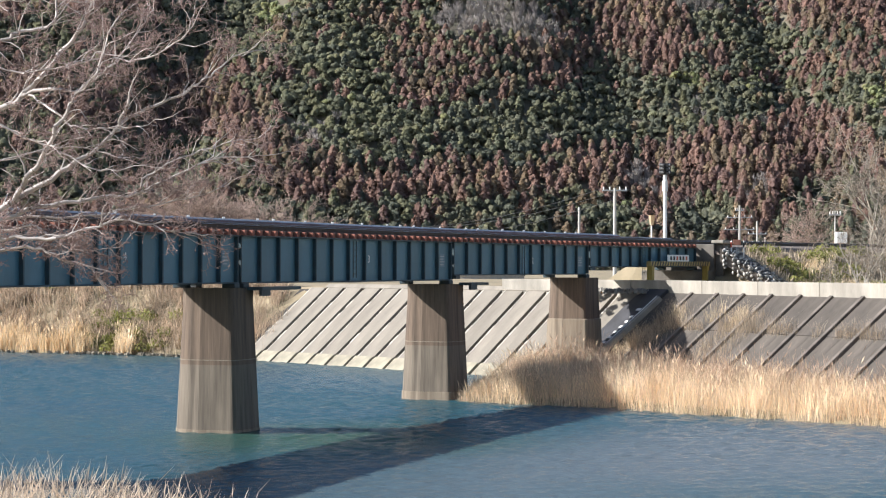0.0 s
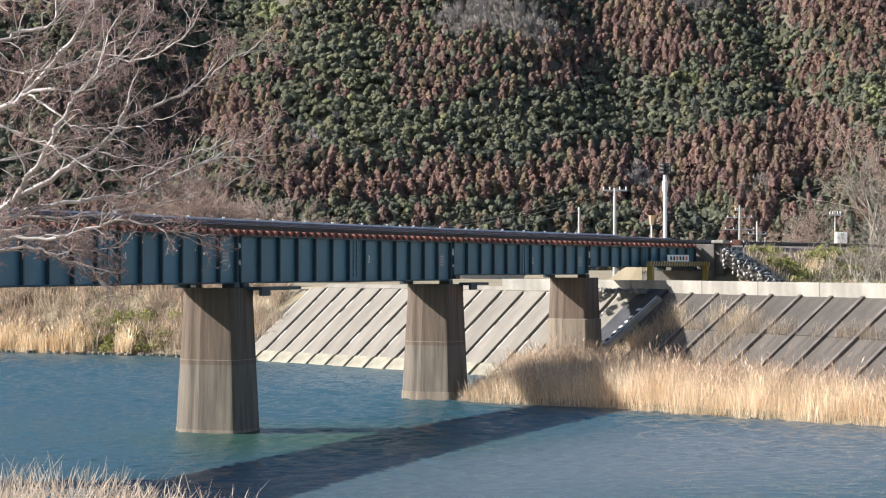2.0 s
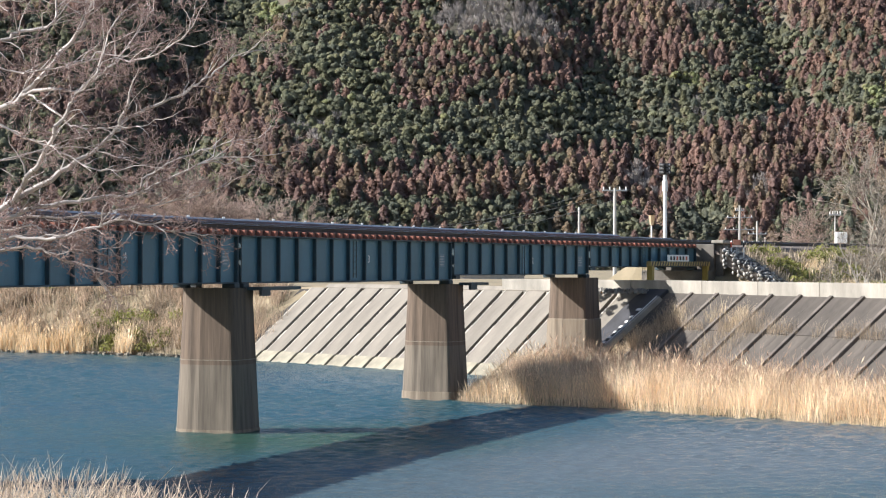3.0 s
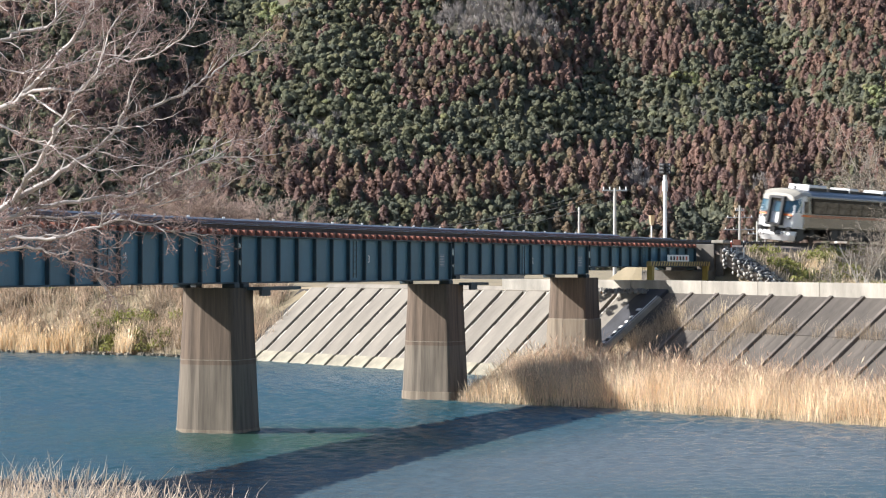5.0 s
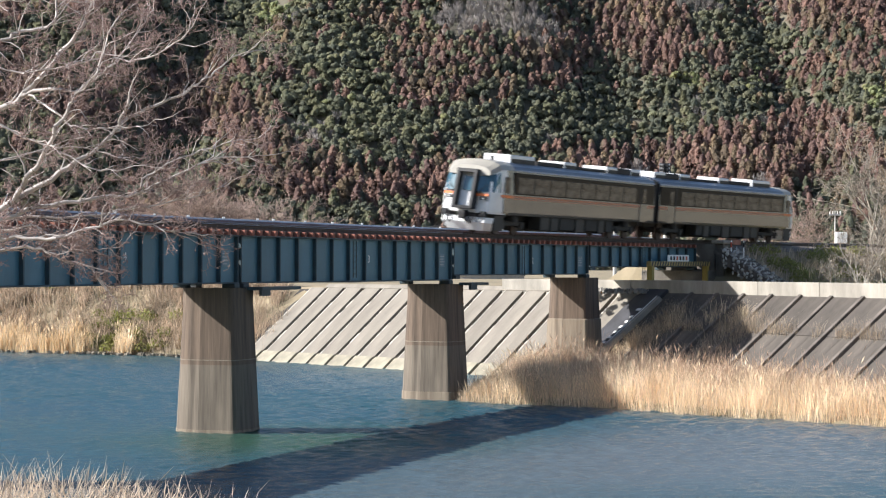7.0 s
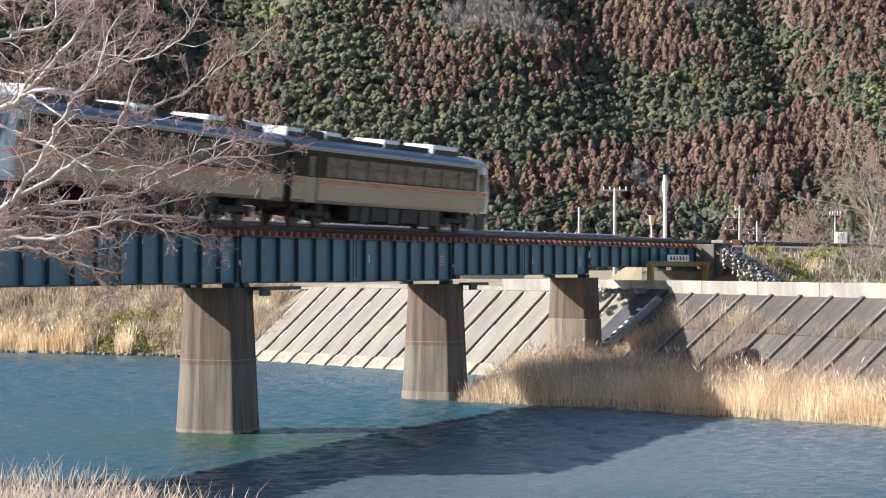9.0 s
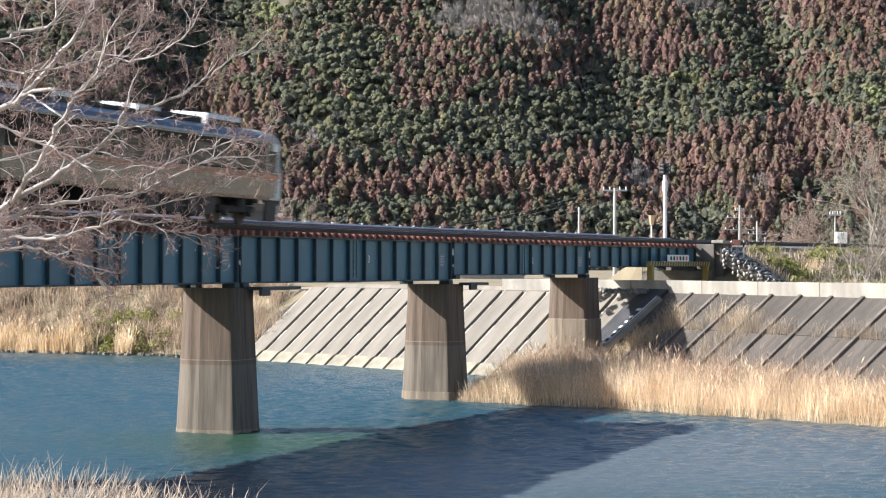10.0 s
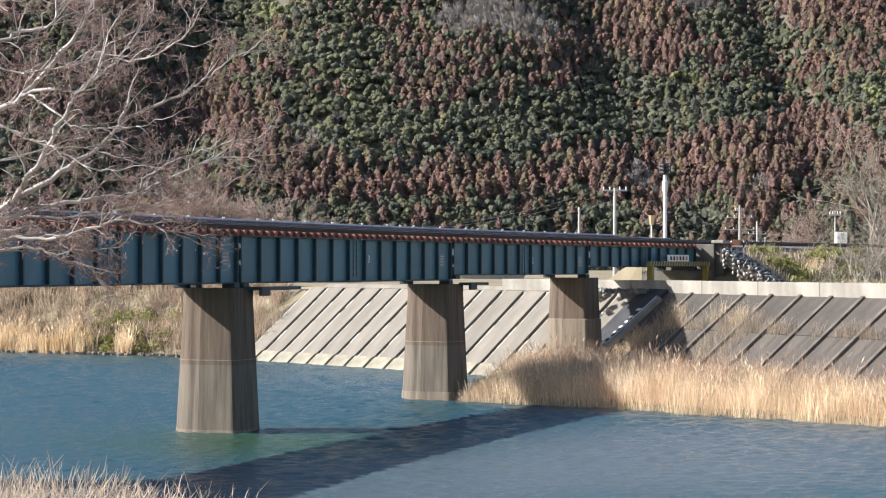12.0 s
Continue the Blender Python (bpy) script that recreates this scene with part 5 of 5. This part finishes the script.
def blades(rng, pts, hmin, hmax, width, lean=0.18, plume=0.0):
    """Upright tapered stalks, each with one bend, and feathery tips on some."""
    n = len(pts)
    pts = np.asarray(pts, float)
    h = rng.uniform(hmin, hmax, n) * np.array([1 + 0.40 * noise.noise((p[0] * 0.5, p[1] * 0.5, 7.0)) + 0.35 * noise.noise((p[0] * 1.9, p[1] * 1.9, 3.0)) for p in pts])
    h *= np.array([1 - 0.5 * smooth(4.5, 1.5, p[0]) if p[1] > 85 and p[0] > -2 else 1.0 for p in pts])
    a = rng.uniform(0, math.tau, n)
    f = rng.uniform(0, math.pi, n)
    off = np.stack([np.cos(a), np.sin(a), np.zeros(n)], 1) * (h * lean * rng.uniform(0.2, 1.3, n))[:, None]
    side = np.stack([np.cos(f), np.sin(f), np.zeros(n)], 1) * width
    mid = pts + off * 0.35 + np.array([0, 0, 0.6]) * h[:, None]
    tip = pts + off + np.array([0, 0, 1.0]) * h[:, None]
    V = np.stack([pts - side * 0.5, pts + side * 0.5, mid + side * 0.4, mid - side * 0.4, tip], 1).reshape(-1, 3)
    T = (np.arange(n)[:, None, None] * 5 + np.array([(0, 1, 2), (0, 2, 3), (3, 2, 4)])[None]).reshape(-1, 3)
    if plume:
        k = np.where(rng.uniform(0, 1, n) < plume)[0]
        m = len(k)
        d = (tip[k] - mid[k])
        d /= np.linalg.norm(d, axis=1)[:, None]
        s2 = np.cross(d, rng.normal(0, 1, (m, 3)))
        s2 /= np.linalg.norm(s2, axis=1)[:, None]
        w = width * 1.3
        Vp = np.stack([tip[k] - d * 0.05, tip[k] + d * 0.12 + s2 * w, tip[k] + d * 0.30, tip[k] + d * 0.12 - s2 * w], 1).reshape(-1, 3)
        Tp = (np.arange(m)[:, None, None] * 4 + np.array([(0, 1, 2), (0, 2, 3)])[None]).reshape(-1, 3) + len(V)
        V, T = np.concatenate([V, Vp]), np.concatenate([T, Tp])
    return V, T


def scatter(rng, n, x0, x1, y0, y1, test):
    out = []
    while len(out) < n:
        x, y = rng.uniform(x0, x1), rng.uniform(y0, y1)
        if test(x, y, rng):
            out.append((x, y, land(x, y) - 0.05))
    return out


def build_reeds():
    rng = np.random.default_rng(8)

    def bed(x, y, r):
        e = reed_dist(x, y)
        w = 0.45 * noise.noise((x * 0.6, y * 0.6, 5.0)) + 0.5 * noise.noise((x * 2.2, y * 2.2, 9.0))
        return e > -0.35 + w and shore_dist(x, y) < -0.1 and y < 118 and r.uniform() < (1.0 if e < 3 else 0.6)
    P = scatter(rng, 30000, -1, 26, 62, 116, bed)
    V, T = blades(rng, P, 0.6, 1.55, 0.014, 0.38, 0.03)
    ob = new("reeds", soup("reeds", V, T, M["reed"]))
    tagged(ob, "dense dry straw-coloured reeds along the river bank", "reeds", kind="stuff")
    P = scatter(rng, 14000, -1, 26, 62, 116, bed)
    V, T = blades(rng, P, 0.5, 1.55, 0.015, 0.85, 0.03)
    ob = new("bent_reeds", soup("bent_reeds", V, T, M["reed_pink"]))
    tagged(ob, "bent pinkish-brown dead reeds among the straw", "reeds", kind="stuff")
    # taller reeds by the pier; grey colour stands in for the bridge's shadow
    P = scatter(rng, 4500, -1, 12, 90, 116, lambda x, y, r: bed(x, y, r) and (x - 4.5) ** 2 + (y - 97) ** 2 < 26)
    V, T = blades(rng, P, 1.0, 1.9, 0.018, 0.45, 0.02)
    ob = new("grey_reeds", soup("grey_reeds", V, T, M["reed_grey"]))
    tagged(ob, "taller reeds round the bridge pier, grey-brown for the bridge's shade", "reeds", kind="stuff")
    P = scatter(rng, 3600, 2.5, 26, 62, 112, lambda x, y, r: bed(x, y, r) and reed_dist(x, y) > 1.0 and noise.noise((x * 0.8, y * 0.8, 12.0)) > -0.12)
    V, T = blades(rng, P, 1.2, 2.1, 0.013, 0.5, 0.08)
    ob = new("tall_stalks", soup("tall_stalks", V, T, M["stalk"]))
    tagged(ob, "tall brown dead stalks standing above the reeds", "reeds", kind="stuff")
    P = scatter(rng, 130, 4.0, 26, 62, 112, lambda x, y, r: bed(x, y, r) and reed_dist(x, y) > 2.2 and noise.noise((x * 0.5, y * 0.5, 15.0)) > -0.15)
    V, T = twig_cloud(rng, P, rng.uniform(1.2, 2.1, len(P)), 34, 0.006, 0.7)
    tagged(new("reed_scrub", soup("reed_scrub", V, T, M["stalk"])), "tangled russet scrub behind the reeds", "scrub", kind="stuff")
    P = []
    for s, f, n, w in ((3.4, 0.42, 260, 0.35), (3.0, 0.25, 200, 0.4), (10.8, 0.70, 140, 0.5), (8.6, 0.72, 90, 0.4), (5.0, 0.66, 90, 0.4)):
        for k in range(n):
            a, b = s + rng.normal(0, w), f + rng.normal(0, 0.05)
            P.append((TOP_R[0].x + DIR_R.x * a - NOR_R.x * RUN_R * (1 - b), TOP_R[0].y + DIR_R.y * a - NOR_R.y * RUN_R * (1 - b), ZTOP * b))
    V, T = blades(rng, P, 0.4, 1.1, 0.012, 0.7)
    tagged(new("straw_tufts", soup("straw_tufts", V, T, M["reed"])), "bushy tufts of straw on the sloping concrete", "weeds", kind="stuff")
    # foreground
    P = scatter(rng, 26000, -8.5, -2.8, 28.0, 32.5, lambda x, y, r: land(x, y) > -0.1 and r.uniform() < 1.3 - 0.33 * (x + 6))
    P = [(x, y, z) for x, y, z in P]
    V, T = blades(rng, P, 0.5, 1.12, 0.0042, 0.5, 0.3)
    ob = new("foreground_reeds", soup("foreground_reeds", V, T, M["reed_pale"]))
    tagged(ob, "pale dry reeds on the near bank", "reeds", kind="stuff")
    # left far bank: straw grass at the water
    P = scatter(rng, 5000, -45, -19.5, 134, 152, lambda x, y, r: 0.0 < shore_dist(x, y) < 2.2 and noise.noise((x * 0.5, y * 0.5, 1)) > -0.25 + (0.5 if x > -24 else 0))
    V, T = blades(rng, P, 0.8, 1.9, 0.05, 0.25, 0.1)
    ob = new("bank_grass", soup("bank_grass", V, T, M["reed"]))
    tagged(ob, "tufts of dry straw grass at the far waterline", "grass", kind="stuff")
    # dead weeds at the revetment's foot and in its upper joint
    up = Vector((NOR_R.x * RUN_R, NOR_R.y * RUN_R, ZTOP))
    org = TOP_R[0] - NOR_R * RUN_R
    P = []
    for k in range(2200):
        s = rng.uniform(2.4, 26)
        if noise.noise((s * 0.6, 3.0, 0)) < -0.05:
            continue
        f = 0.62 + rng.normal(0, 0.015)
        P.append((org.x + DIR_R.x * s + up.x * f, org.y + DIR_R.y * s + up.y * f, up.z * f))
    for k in range(2600):
        s = 3.2 + abs(rng.normal(0, 1.0)) if k % 2 else rng.choice((10.6, 12.2, 4.5)) + rng.normal(0, 0.5)
        f = rng.uniform(0.3, 0.8)
        P.append((org.x + DIR_R.x * s + up.x * f, org.y + DIR_R.y * s + up.y * f, up.z * f))
    V, T = blades(rng, P, 0.2, 0.9, 0.012, 0.75)
    ob = new("dead_weeds", soup("dead_weeds", V, T, M["reed_grey"]))
    tagged(ob, "dead weeds growing in the revetment's joints", "weeds", kind="stuff")


def leaf_cloud(rng, centres, radii, count, size, flat=0.5):
    """Small tilted leaf triangles on and in rounded clumps."""
    m = len(centres)
    C = np.repeat(np.asarray(centres, float), count, 0)
    R = np.repeat(np.asarray(radii, float), count, 0)
    d = rng.normal(0, 1, (m * count, 3))
    d /= np.linalg.norm(d, axis=1)[:, None]
    d[:, 2] = np.abs(d[:, 2]) * 1.1 - 0.2
    P = C + d * R * rng.uniform(0.55, 1.08, (m * count, 1))
    nrm = d + rng.normal(0, flat, d.shape)
    nrm /= np.linalg.norm(nrm, axis=1)[:, None]
    u = np.cross(nrm, rng.normal(0, 1, d.shape))
    u /= np.maximum(np.linalg.norm(u, axis=1), 1e-6)[:, None]
    w = np.cross(nrm, u)
    s = size * rng.uniform(0.6, 1.4, (m * count, 1))
    V = np.stack([P + u * s, P - u * s * 0.6 + w * s * 0.8, P - u * s * 0.6 - w * s * 0.8], 1).reshape(-1, 3)
    return V, np.arange(len(V)).reshape(-1, 3)


def twig_cloud(rng, pts, h, n, r=0.012, spread=0.55):
    """Bunches of thin rising twigs for leafless scrub."""
    P0, P1, R0, R1 = [], [], [], []
    for (x, y, z), hh in zip(pts, h):
        for k in range(n):
            a = rng.uniform(0, math.tau)
            d = np.array([math.cos(a) * spread * rng.uniform(0.2, 1.2), math.sin(a) * spread * rng.uniform(0.2, 1.2), 1.0])
            p = np.array([x, y, z]) + np.array([rng.normal(0, 0.25), rng.normal(0, 0.25), -0.1])
            q = p + d * hh * rng.uniform(0.3, 0.6)
            e = q + (d + rng.normal(0, 0.35, 3)) * hh * rng.uniform(0.25, 0.5)
            P0 += [p, q]
            P1 += [q, e]
            R0 += [r * 1.5, r]
            R1 += [r, r * 0.5]
    return tris_of_segments(P0, P1, R0, R1, 3)


def build_scrub():
    rng = np.random.default_rng(21)
    # far bank on the open side
    P = scatter(rng, 620, -50, -10.5, 132, 172, lambda x, y, r: 1.6 < shore_dist(x, y) < 9)
    V, T = twig_cloud(rng, P, rng.uniform(0.8, 2.0, len(P)), 22, 0.016)
    tagged(new("scrub", soup("scrub", V, T, M["shrub_brown"])), "tangled brown leafless scrub on the far bank", "scrub", kind="stuff")
    P = scatter(rng, 6000, -50, -10.5, 132, 172, lambda x, y, r: 0.8 < shore_dist(x, y) < 9)
    V, T = blades(rng, P, 0.5, 1.4, 0.05, 0.35, 0.05)
    tagged(new("dry_grass", soup("dry_grass", V, T, M["reed_grey"])), "withered grass on the far bank", "grass", kind="stuff")
    P = scatter(rng, 65, -50, -15, 132, 160, lambda x, y, r: (1.2 < shore_dist(x, y) < 3.5 and -24 < x < -16) or (4.5 < shore_dist(x, y) < 7.5 and x < -27 and noise.noise((x * 0.3, y * 0.3, 9)) > 0.05))
    V, T = leaf_cloud(rng, [(x, y, z + 0.4) for x, y, z in P], [(0.7, 0.7, 0.6)] * len(P), 140, 0.09)
    tagged(new("green_scrub", soup("green_scrub", V, T, M["grass_green"])), "low green bushes among dry grass on the bank", "bush", kind="stuff")
    P = []
    while len(P) < 240:
        x, y = rng.uniform(-42, -11.5), rng.uniform(133, 154)
        if -0.5 < shore_dist(x, y) < 0.7:
            P.append((x, y, 0.05))
    sizes = rng.uniform(0.08, 0.22, len(P))
    V, T = leaf_cloud(rng, P, [(r, r, r * 0.7) for r in sizes], 30, 0.11, 0.15)
    tagged(new("shore_stones", soup("shore_stones", V, T, M["pier_light"])), "brown stones lying along the far waterline", "stones", kind="stuff")
    # railway embankment's side

    def slope(x, y, r):
        v, s = track_dist(x, y)
        return 2.7 < v < 8.5 and 34.2 < s < 110
    P = scatter(rng, 12000, 12, 70, 110, 200, slope)
    V, T = blades(rng, P, 0.25, 0.75, 0.05, 0.5)
    tagged(new("embankment_grass", soup("embankment_grass", V, T, M["reed_grey"])), "withered grass on the railway embankment", "grass", kind="stuff")
    P = scatter(rng, 320, 12, 70, 110, 200, lambda x, y, r: slope(x, y, r) and noise.noise((x * 0.22, y * 0.22, 4)) > -0.05)
    V, T = leaf_cloud(rng, [(x, y, z + 0.15) for x, y, z in P], [(0.8, 0.8, 0.45)] * len(P), 90, 0.10)
    tagged(new("embankment_bushes", soup("embankment_bushes", V, T, M["grass_green"])), "low yellow-green bushes on the railway embankment", "bush", kind="stuff")
    P = scatter(rng, 40, 14, 60, 110, 180, lambda x, y, r: slope(x, y, r) and noise.noise((x * 0.2, y * 0.2, 8)) > 0.1)
    V, T = blades(rng, [(x + rng.normal(0, 0.5), y + rng.normal(0, 0.5), z) for x, y, z in P for k in range(60)], 0.5, 1.1, 0.04, 0.6)
    tagged(new("pampas_tufts", soup("pampas_tufts", V, T, M["reed"])), "golden tufts of dry pampas grass on the embankment", "grass", kind="stuff")
    # rubble and weeds under the short span
    P = [tuple(at_track(rng.uniform(20, 33), rng.uniform(-3, 2.6), 4.55)) for k in range(160)]
    V, T = leaf_cloud(rng, P, [(0.25, 0.25, 0.18)] * len(P), 26, 0.12)
    tagged(new("rubble", soup("rubble", V, T, M["stone"])), "pale rubble under the short span", "rubble", kind="stuff")


def build_forest():
    """The wooded hill: cedars in rust brown, evergreen broadleaves, and bare grey stands."""
    rng = np.random.default_rng(3)

    def conifer(k):
        n = 200
        f = rng.uniform(0, 1, n) ** 0.85
        a = rng.uniform(0, math.tau, n)
        r = (1 - f) ** 0.45 * (0.88 + 0.14 * np.sin(f * 23 + k + a) + 0.22 * np.sin(a * 3 + k * 2 + f * 4)) * (0.72 + 0.32 * rng.uniform(0, 1, n))
        P = np.stack([r * np.cos(a), r * np.sin(a), 0.05 + 0.95 * f], 1)
        N = np.stack([np.cos(a), np.sin(a), np.full(n, 0.6) + 0.3 * np.sin(f * 23 + k + a)], 1)
        return P, N

    def round_crown(k):
        n = 185
        nb = 8
        c = np.stack([rng.normal(0, 0.42, nb), rng.normal(0, 0.42, nb), rng.uniform(0.3, 0.8, nb)], 1)
        i = rng.integers(0, nb, n)
        d = rng.normal(0, 1, (n, 3))
        d /= np.linalg.norm(d, axis=1)[:, None]
        d[:, 2] = np.abs(d[:, 2]) - 0.3 * rng.uniform(0, 1, n)
        P = c[i] + d * np.array([0.44, 0.44, 0.22]) * rng.uniform(0.8, 1.1, (n, 1))
        N = d * 0.8 + (P - np.array([0, 0, 0.45])) * 0.7
        return P, N

    def bare_crown(k):
        n = 90
        a = rng.uniform(0, math.tau, n)
        f = rng.uniform(0.2, 1, n)
        r = 0.7 * np.sqrt(rng.uniform(0, 1, n)) * f
        P = np.stack([r * np.cos(a), r * np.sin(a), f * 0.9], 1)
        return P, np.stack([np.cos(a) * 0.6, np.sin(a) * 0.6, np.full(n, 1.0)], 1)

    kinds = [[f(k) for k in range(5)] for f in (conifer, round_crown, bare_crown)]
    Vs, Ns, Ms = [], [], []
    # stands of one kind: across and up the slope, half sizes, and how brown (+) or green (-)
    stands = ((940, 100, 150, 60, 0.5), (370, 225, 120, 32, 0.8), (800, 350, 420, 55, 0.55), (1165, 90, 55, 80, 0.6), (1350, 270, 130, 70, 0.7),
              (1470, 60, 140, 80, 0.35), (720, 120, 60, 60, 0.3), (580, 190, 130, 130, -0.5), (960, 240, 180, 60, -0.65), (1320, 130, 110, 60, -0.45),
              # greens at (400, 60) and (330, 280) stand in for gully shade
              (720, 385, 150, 22, -0.8), (400, 60, 90, 70, -0.6), (330, 280, 60, 50, -0.5), (80, 340, 130, 60, -0.9), (880, 40, 150, 30, -0.2))
    bare = ((860, 30, 100, 42, 0.75), (930, 60, 40, 25, 0.5), (1230, 20, 60, 30, 0.45), (1240, 215, 28, 28, 0.5), (1130, 325, 26, 16, 0.8), (1342, 345, 34, 24, 0.8), (545, 268, 30, 14, 0.5), (790, 30, 50, 20, 0.3))
    lush = ((480, 40, 26, 26, 0.8), (1225, 155, 30, 26, 0.6), (1560, 170, 40, 30, 0.5), (600, 210, 30, 30, 0.3), (1340, 150, 20, 30, 0.3))

    def pull(blobs, u, v):
        return sum(w * math.exp(-((u - a) / c) ** 2 - ((v - b) / d) ** 2) for a, b, c, d, w in blobs)

    sp = 4.5
    y = 752.0
    row = 0
    while y < 1260:
        half = 0.212 * y + 8
        row += 1
        x = -half + 0.5 * sp * (row % 2)
        while x < half:
            px, py = x + rng.uniform(-0.6, 0.6) * sp, y + rng.uniform(-0.6, 0.6) * sp
            x += sp
            z = land(px, py)
            if z < 4.6:
                if rng.uniform() < 0.4:
                    continue
            if (z - 5.9) / py > 0.134:
                continue
            e = z - 4.5
            u, v = px / py * 3829 + 784, 471 - (z - 5.9) / py * 3829
            if abs(u - 492) < 16 and v < 24:
                continue
            n1 = 0.8 * noise.noise((px * 0.016, e * 0.035, 1.0)) + 0.5 * noise.noise((px * 0.05, e * 0.07, 2.0))
            brown = n1 + pull(stands, u, v) + rng.normal(0, 0.22)
            grey = 0.5 * noise.noise((px * 0.03 + 9, e * 0.06, 5.0)) + pull(bare, u, v) + rng.normal(0, 0.1)
            tall = 1.0 + 0.35 * smooth(1150, 1350, u) * smooth(150, 250, v) + 0.15 * smooth(250, 340, v)
            if grey > 0.42:
                kind, mi, h, w = 2, 5, rng.uniform(6, 9), rng.uniform(2.6, 3.6)
            elif brown > 0.10:
                kind, mi, h, w = 0, (0 if rng.uniform() < 0.66 else 1), rng.uniform(5.5, 8.5) * tall, rng.uniform(2.3, 3.4) * (0.6 + 0.4 * tall)
            else:
                kind, h, w = 1, rng.uniform(4.5, 7.5), rng.uniform(2.4, 3.7)
                mi = 2 if rng.uniform() < 0.66 else 3
                if pull(lush, u, v) + rng.normal(0, 0.12) > 0.33:
                    mi = 4
                # paler olive here stands in for sunlight on the upper left slope
                elif u < 780 and e > 40 and rng.uniform() < 0.6:
                    mi = 3
                elif rng.uniform() < 0.25:
                    kind, h, w = 0, rng.uniform(5.5, 8.0) * tall, rng.uniform(2.2, 3.0)
            P, N = kinds[kind][rng.integers(0, 5)]
            a = rng.uniform(0, math.tau)
            ca, sa = math.cos(a), math.sin(a)
            R = np.array([[ca, sa, 0], [-sa, ca, 0], [0, 0, 1]])
            Q = (P @ R) * np.array([w, w, h]) + np.array([px, py, z - 0.3])
            nc = N @ R
            nc /= np.linalg.norm(nc, axis=1)[:, None]
            nn = nc + rng.normal(0, 0.3, N.shape)
            nn /= np.linalg.norm(nn, axis=1)[:, None]
            if kind == 2:
                uu = nn
                ww = np.cross(nn, rng.normal(0, 1, nn.shape))
                ww /= np.linalg.norm(ww, axis=1)[:, None]
                V = np.stack([Q + uu * 1.3, Q - uu * 0.8 + ww * 0.16, Q - uu * 0.8 - ww * 0.16], 1)
            else:
                uu = np.cross(nn, rng.normal(0, 1, nn.shape))
                uu /= np.linalg.norm(uu, axis=1)[:, None]
                ww = np.cross(nn, uu)
                s = rng.uniform(0.40, 0.95, (len(Q), 1))
                V = np.stack([Q + uu * s, Q - uu * s * 0.6 + ww * s * 0.85, Q - uu * s * 0.6 - ww * s * 0.85], 1)
            Vs.append(V.reshape(-1, 3))
            lit = nc * 0.5 + nn * 0.15 + np.array([0, -0.28, 0.48])
            lit /= np.linalg.norm(lit, axis=1)[:, None]
            Ns.append(np.repeat(lit, 3, 0))
            Ms.append(np.full(len(Q), mi * 3 + rng.integers(0, 3), np.int32))
        y += sp * 0.92
    V, N = np.concatenate(Vs), np.concatenate(Ns)
    T = np.arange(len(V)).reshape(-1, 3)
    # wind each leaf so that its front looks out of the crown
    g = np.cross(V[1::3] - V[0::3], V[2::3] - V[0::3])
    turned = (g * N[0::3]).sum(1) < 0
    T[turned] = T[turned][:, ::-1]
    ob = new("forest", soup("forest", V, T, WOODS, np.concatenate(Ms)))
    ob.data.attributes.new("crown_normal", "FLOAT_VECTOR", "POINT").data.foreach_set("vector", N.astype(np.float32).ravel())
    tagged(ob, "winter woodland of rust-brown cedars and dark evergreens on the hill", "forest", kind="stuff")


build_reeds()
build_scrub()
build_forest()


# ---------------------------------------------------------------- movement
SPEED, S_JOINT = 21.09, 34.66


def car_pose(s_joint, car):
    a, b = (-17.85, -3.45) if car == 0 else (3.95, 18.35)
    pa, pb = at_track(s_joint + a), at_track(s_joint + b)
    ang = math.atan2(pb.y - pa.y, pb.x - pa.x)
    c = pa.lerp(pb, 0.5 + (0.8 if car == 0 else 0.2) / 14.4)
    m = Matrix.Translation((c.x, c.y, RAIL)) @ Matrix.Rotation(ang, 4, "Z") @ Matrix.Rotation(CANT, 4, "X")
    return m @ Matrix.Rotation(math.pi, 4, "Z") if car else m


def motions():
    # the ripples drift slowly downstream
    walk(WATER, [(k * 2.0, pose(-0.35 * k, -0.25 * k, 0)) for k in range(7)])
    for i, (t, wheelsets) in enumerate(CARS):
        walk(t, [(k * 0.5, car_pose(S_JOINT - SPEED * (k * 0.5 - 6.5), i)) for k in range(25)])
        for w, x in wheelsets:
            rows = []
            for k in range(361):
                turn = SPEED * k / 30 / 0.46 * (-1 if i == 0 else 1)
                rows.append((k / 30, Matrix.Translation((x, 0, 0.465)) @ Matrix.Rotation(turn % math.tau, 4, "Y")))
            walk(w, rows)


motions()
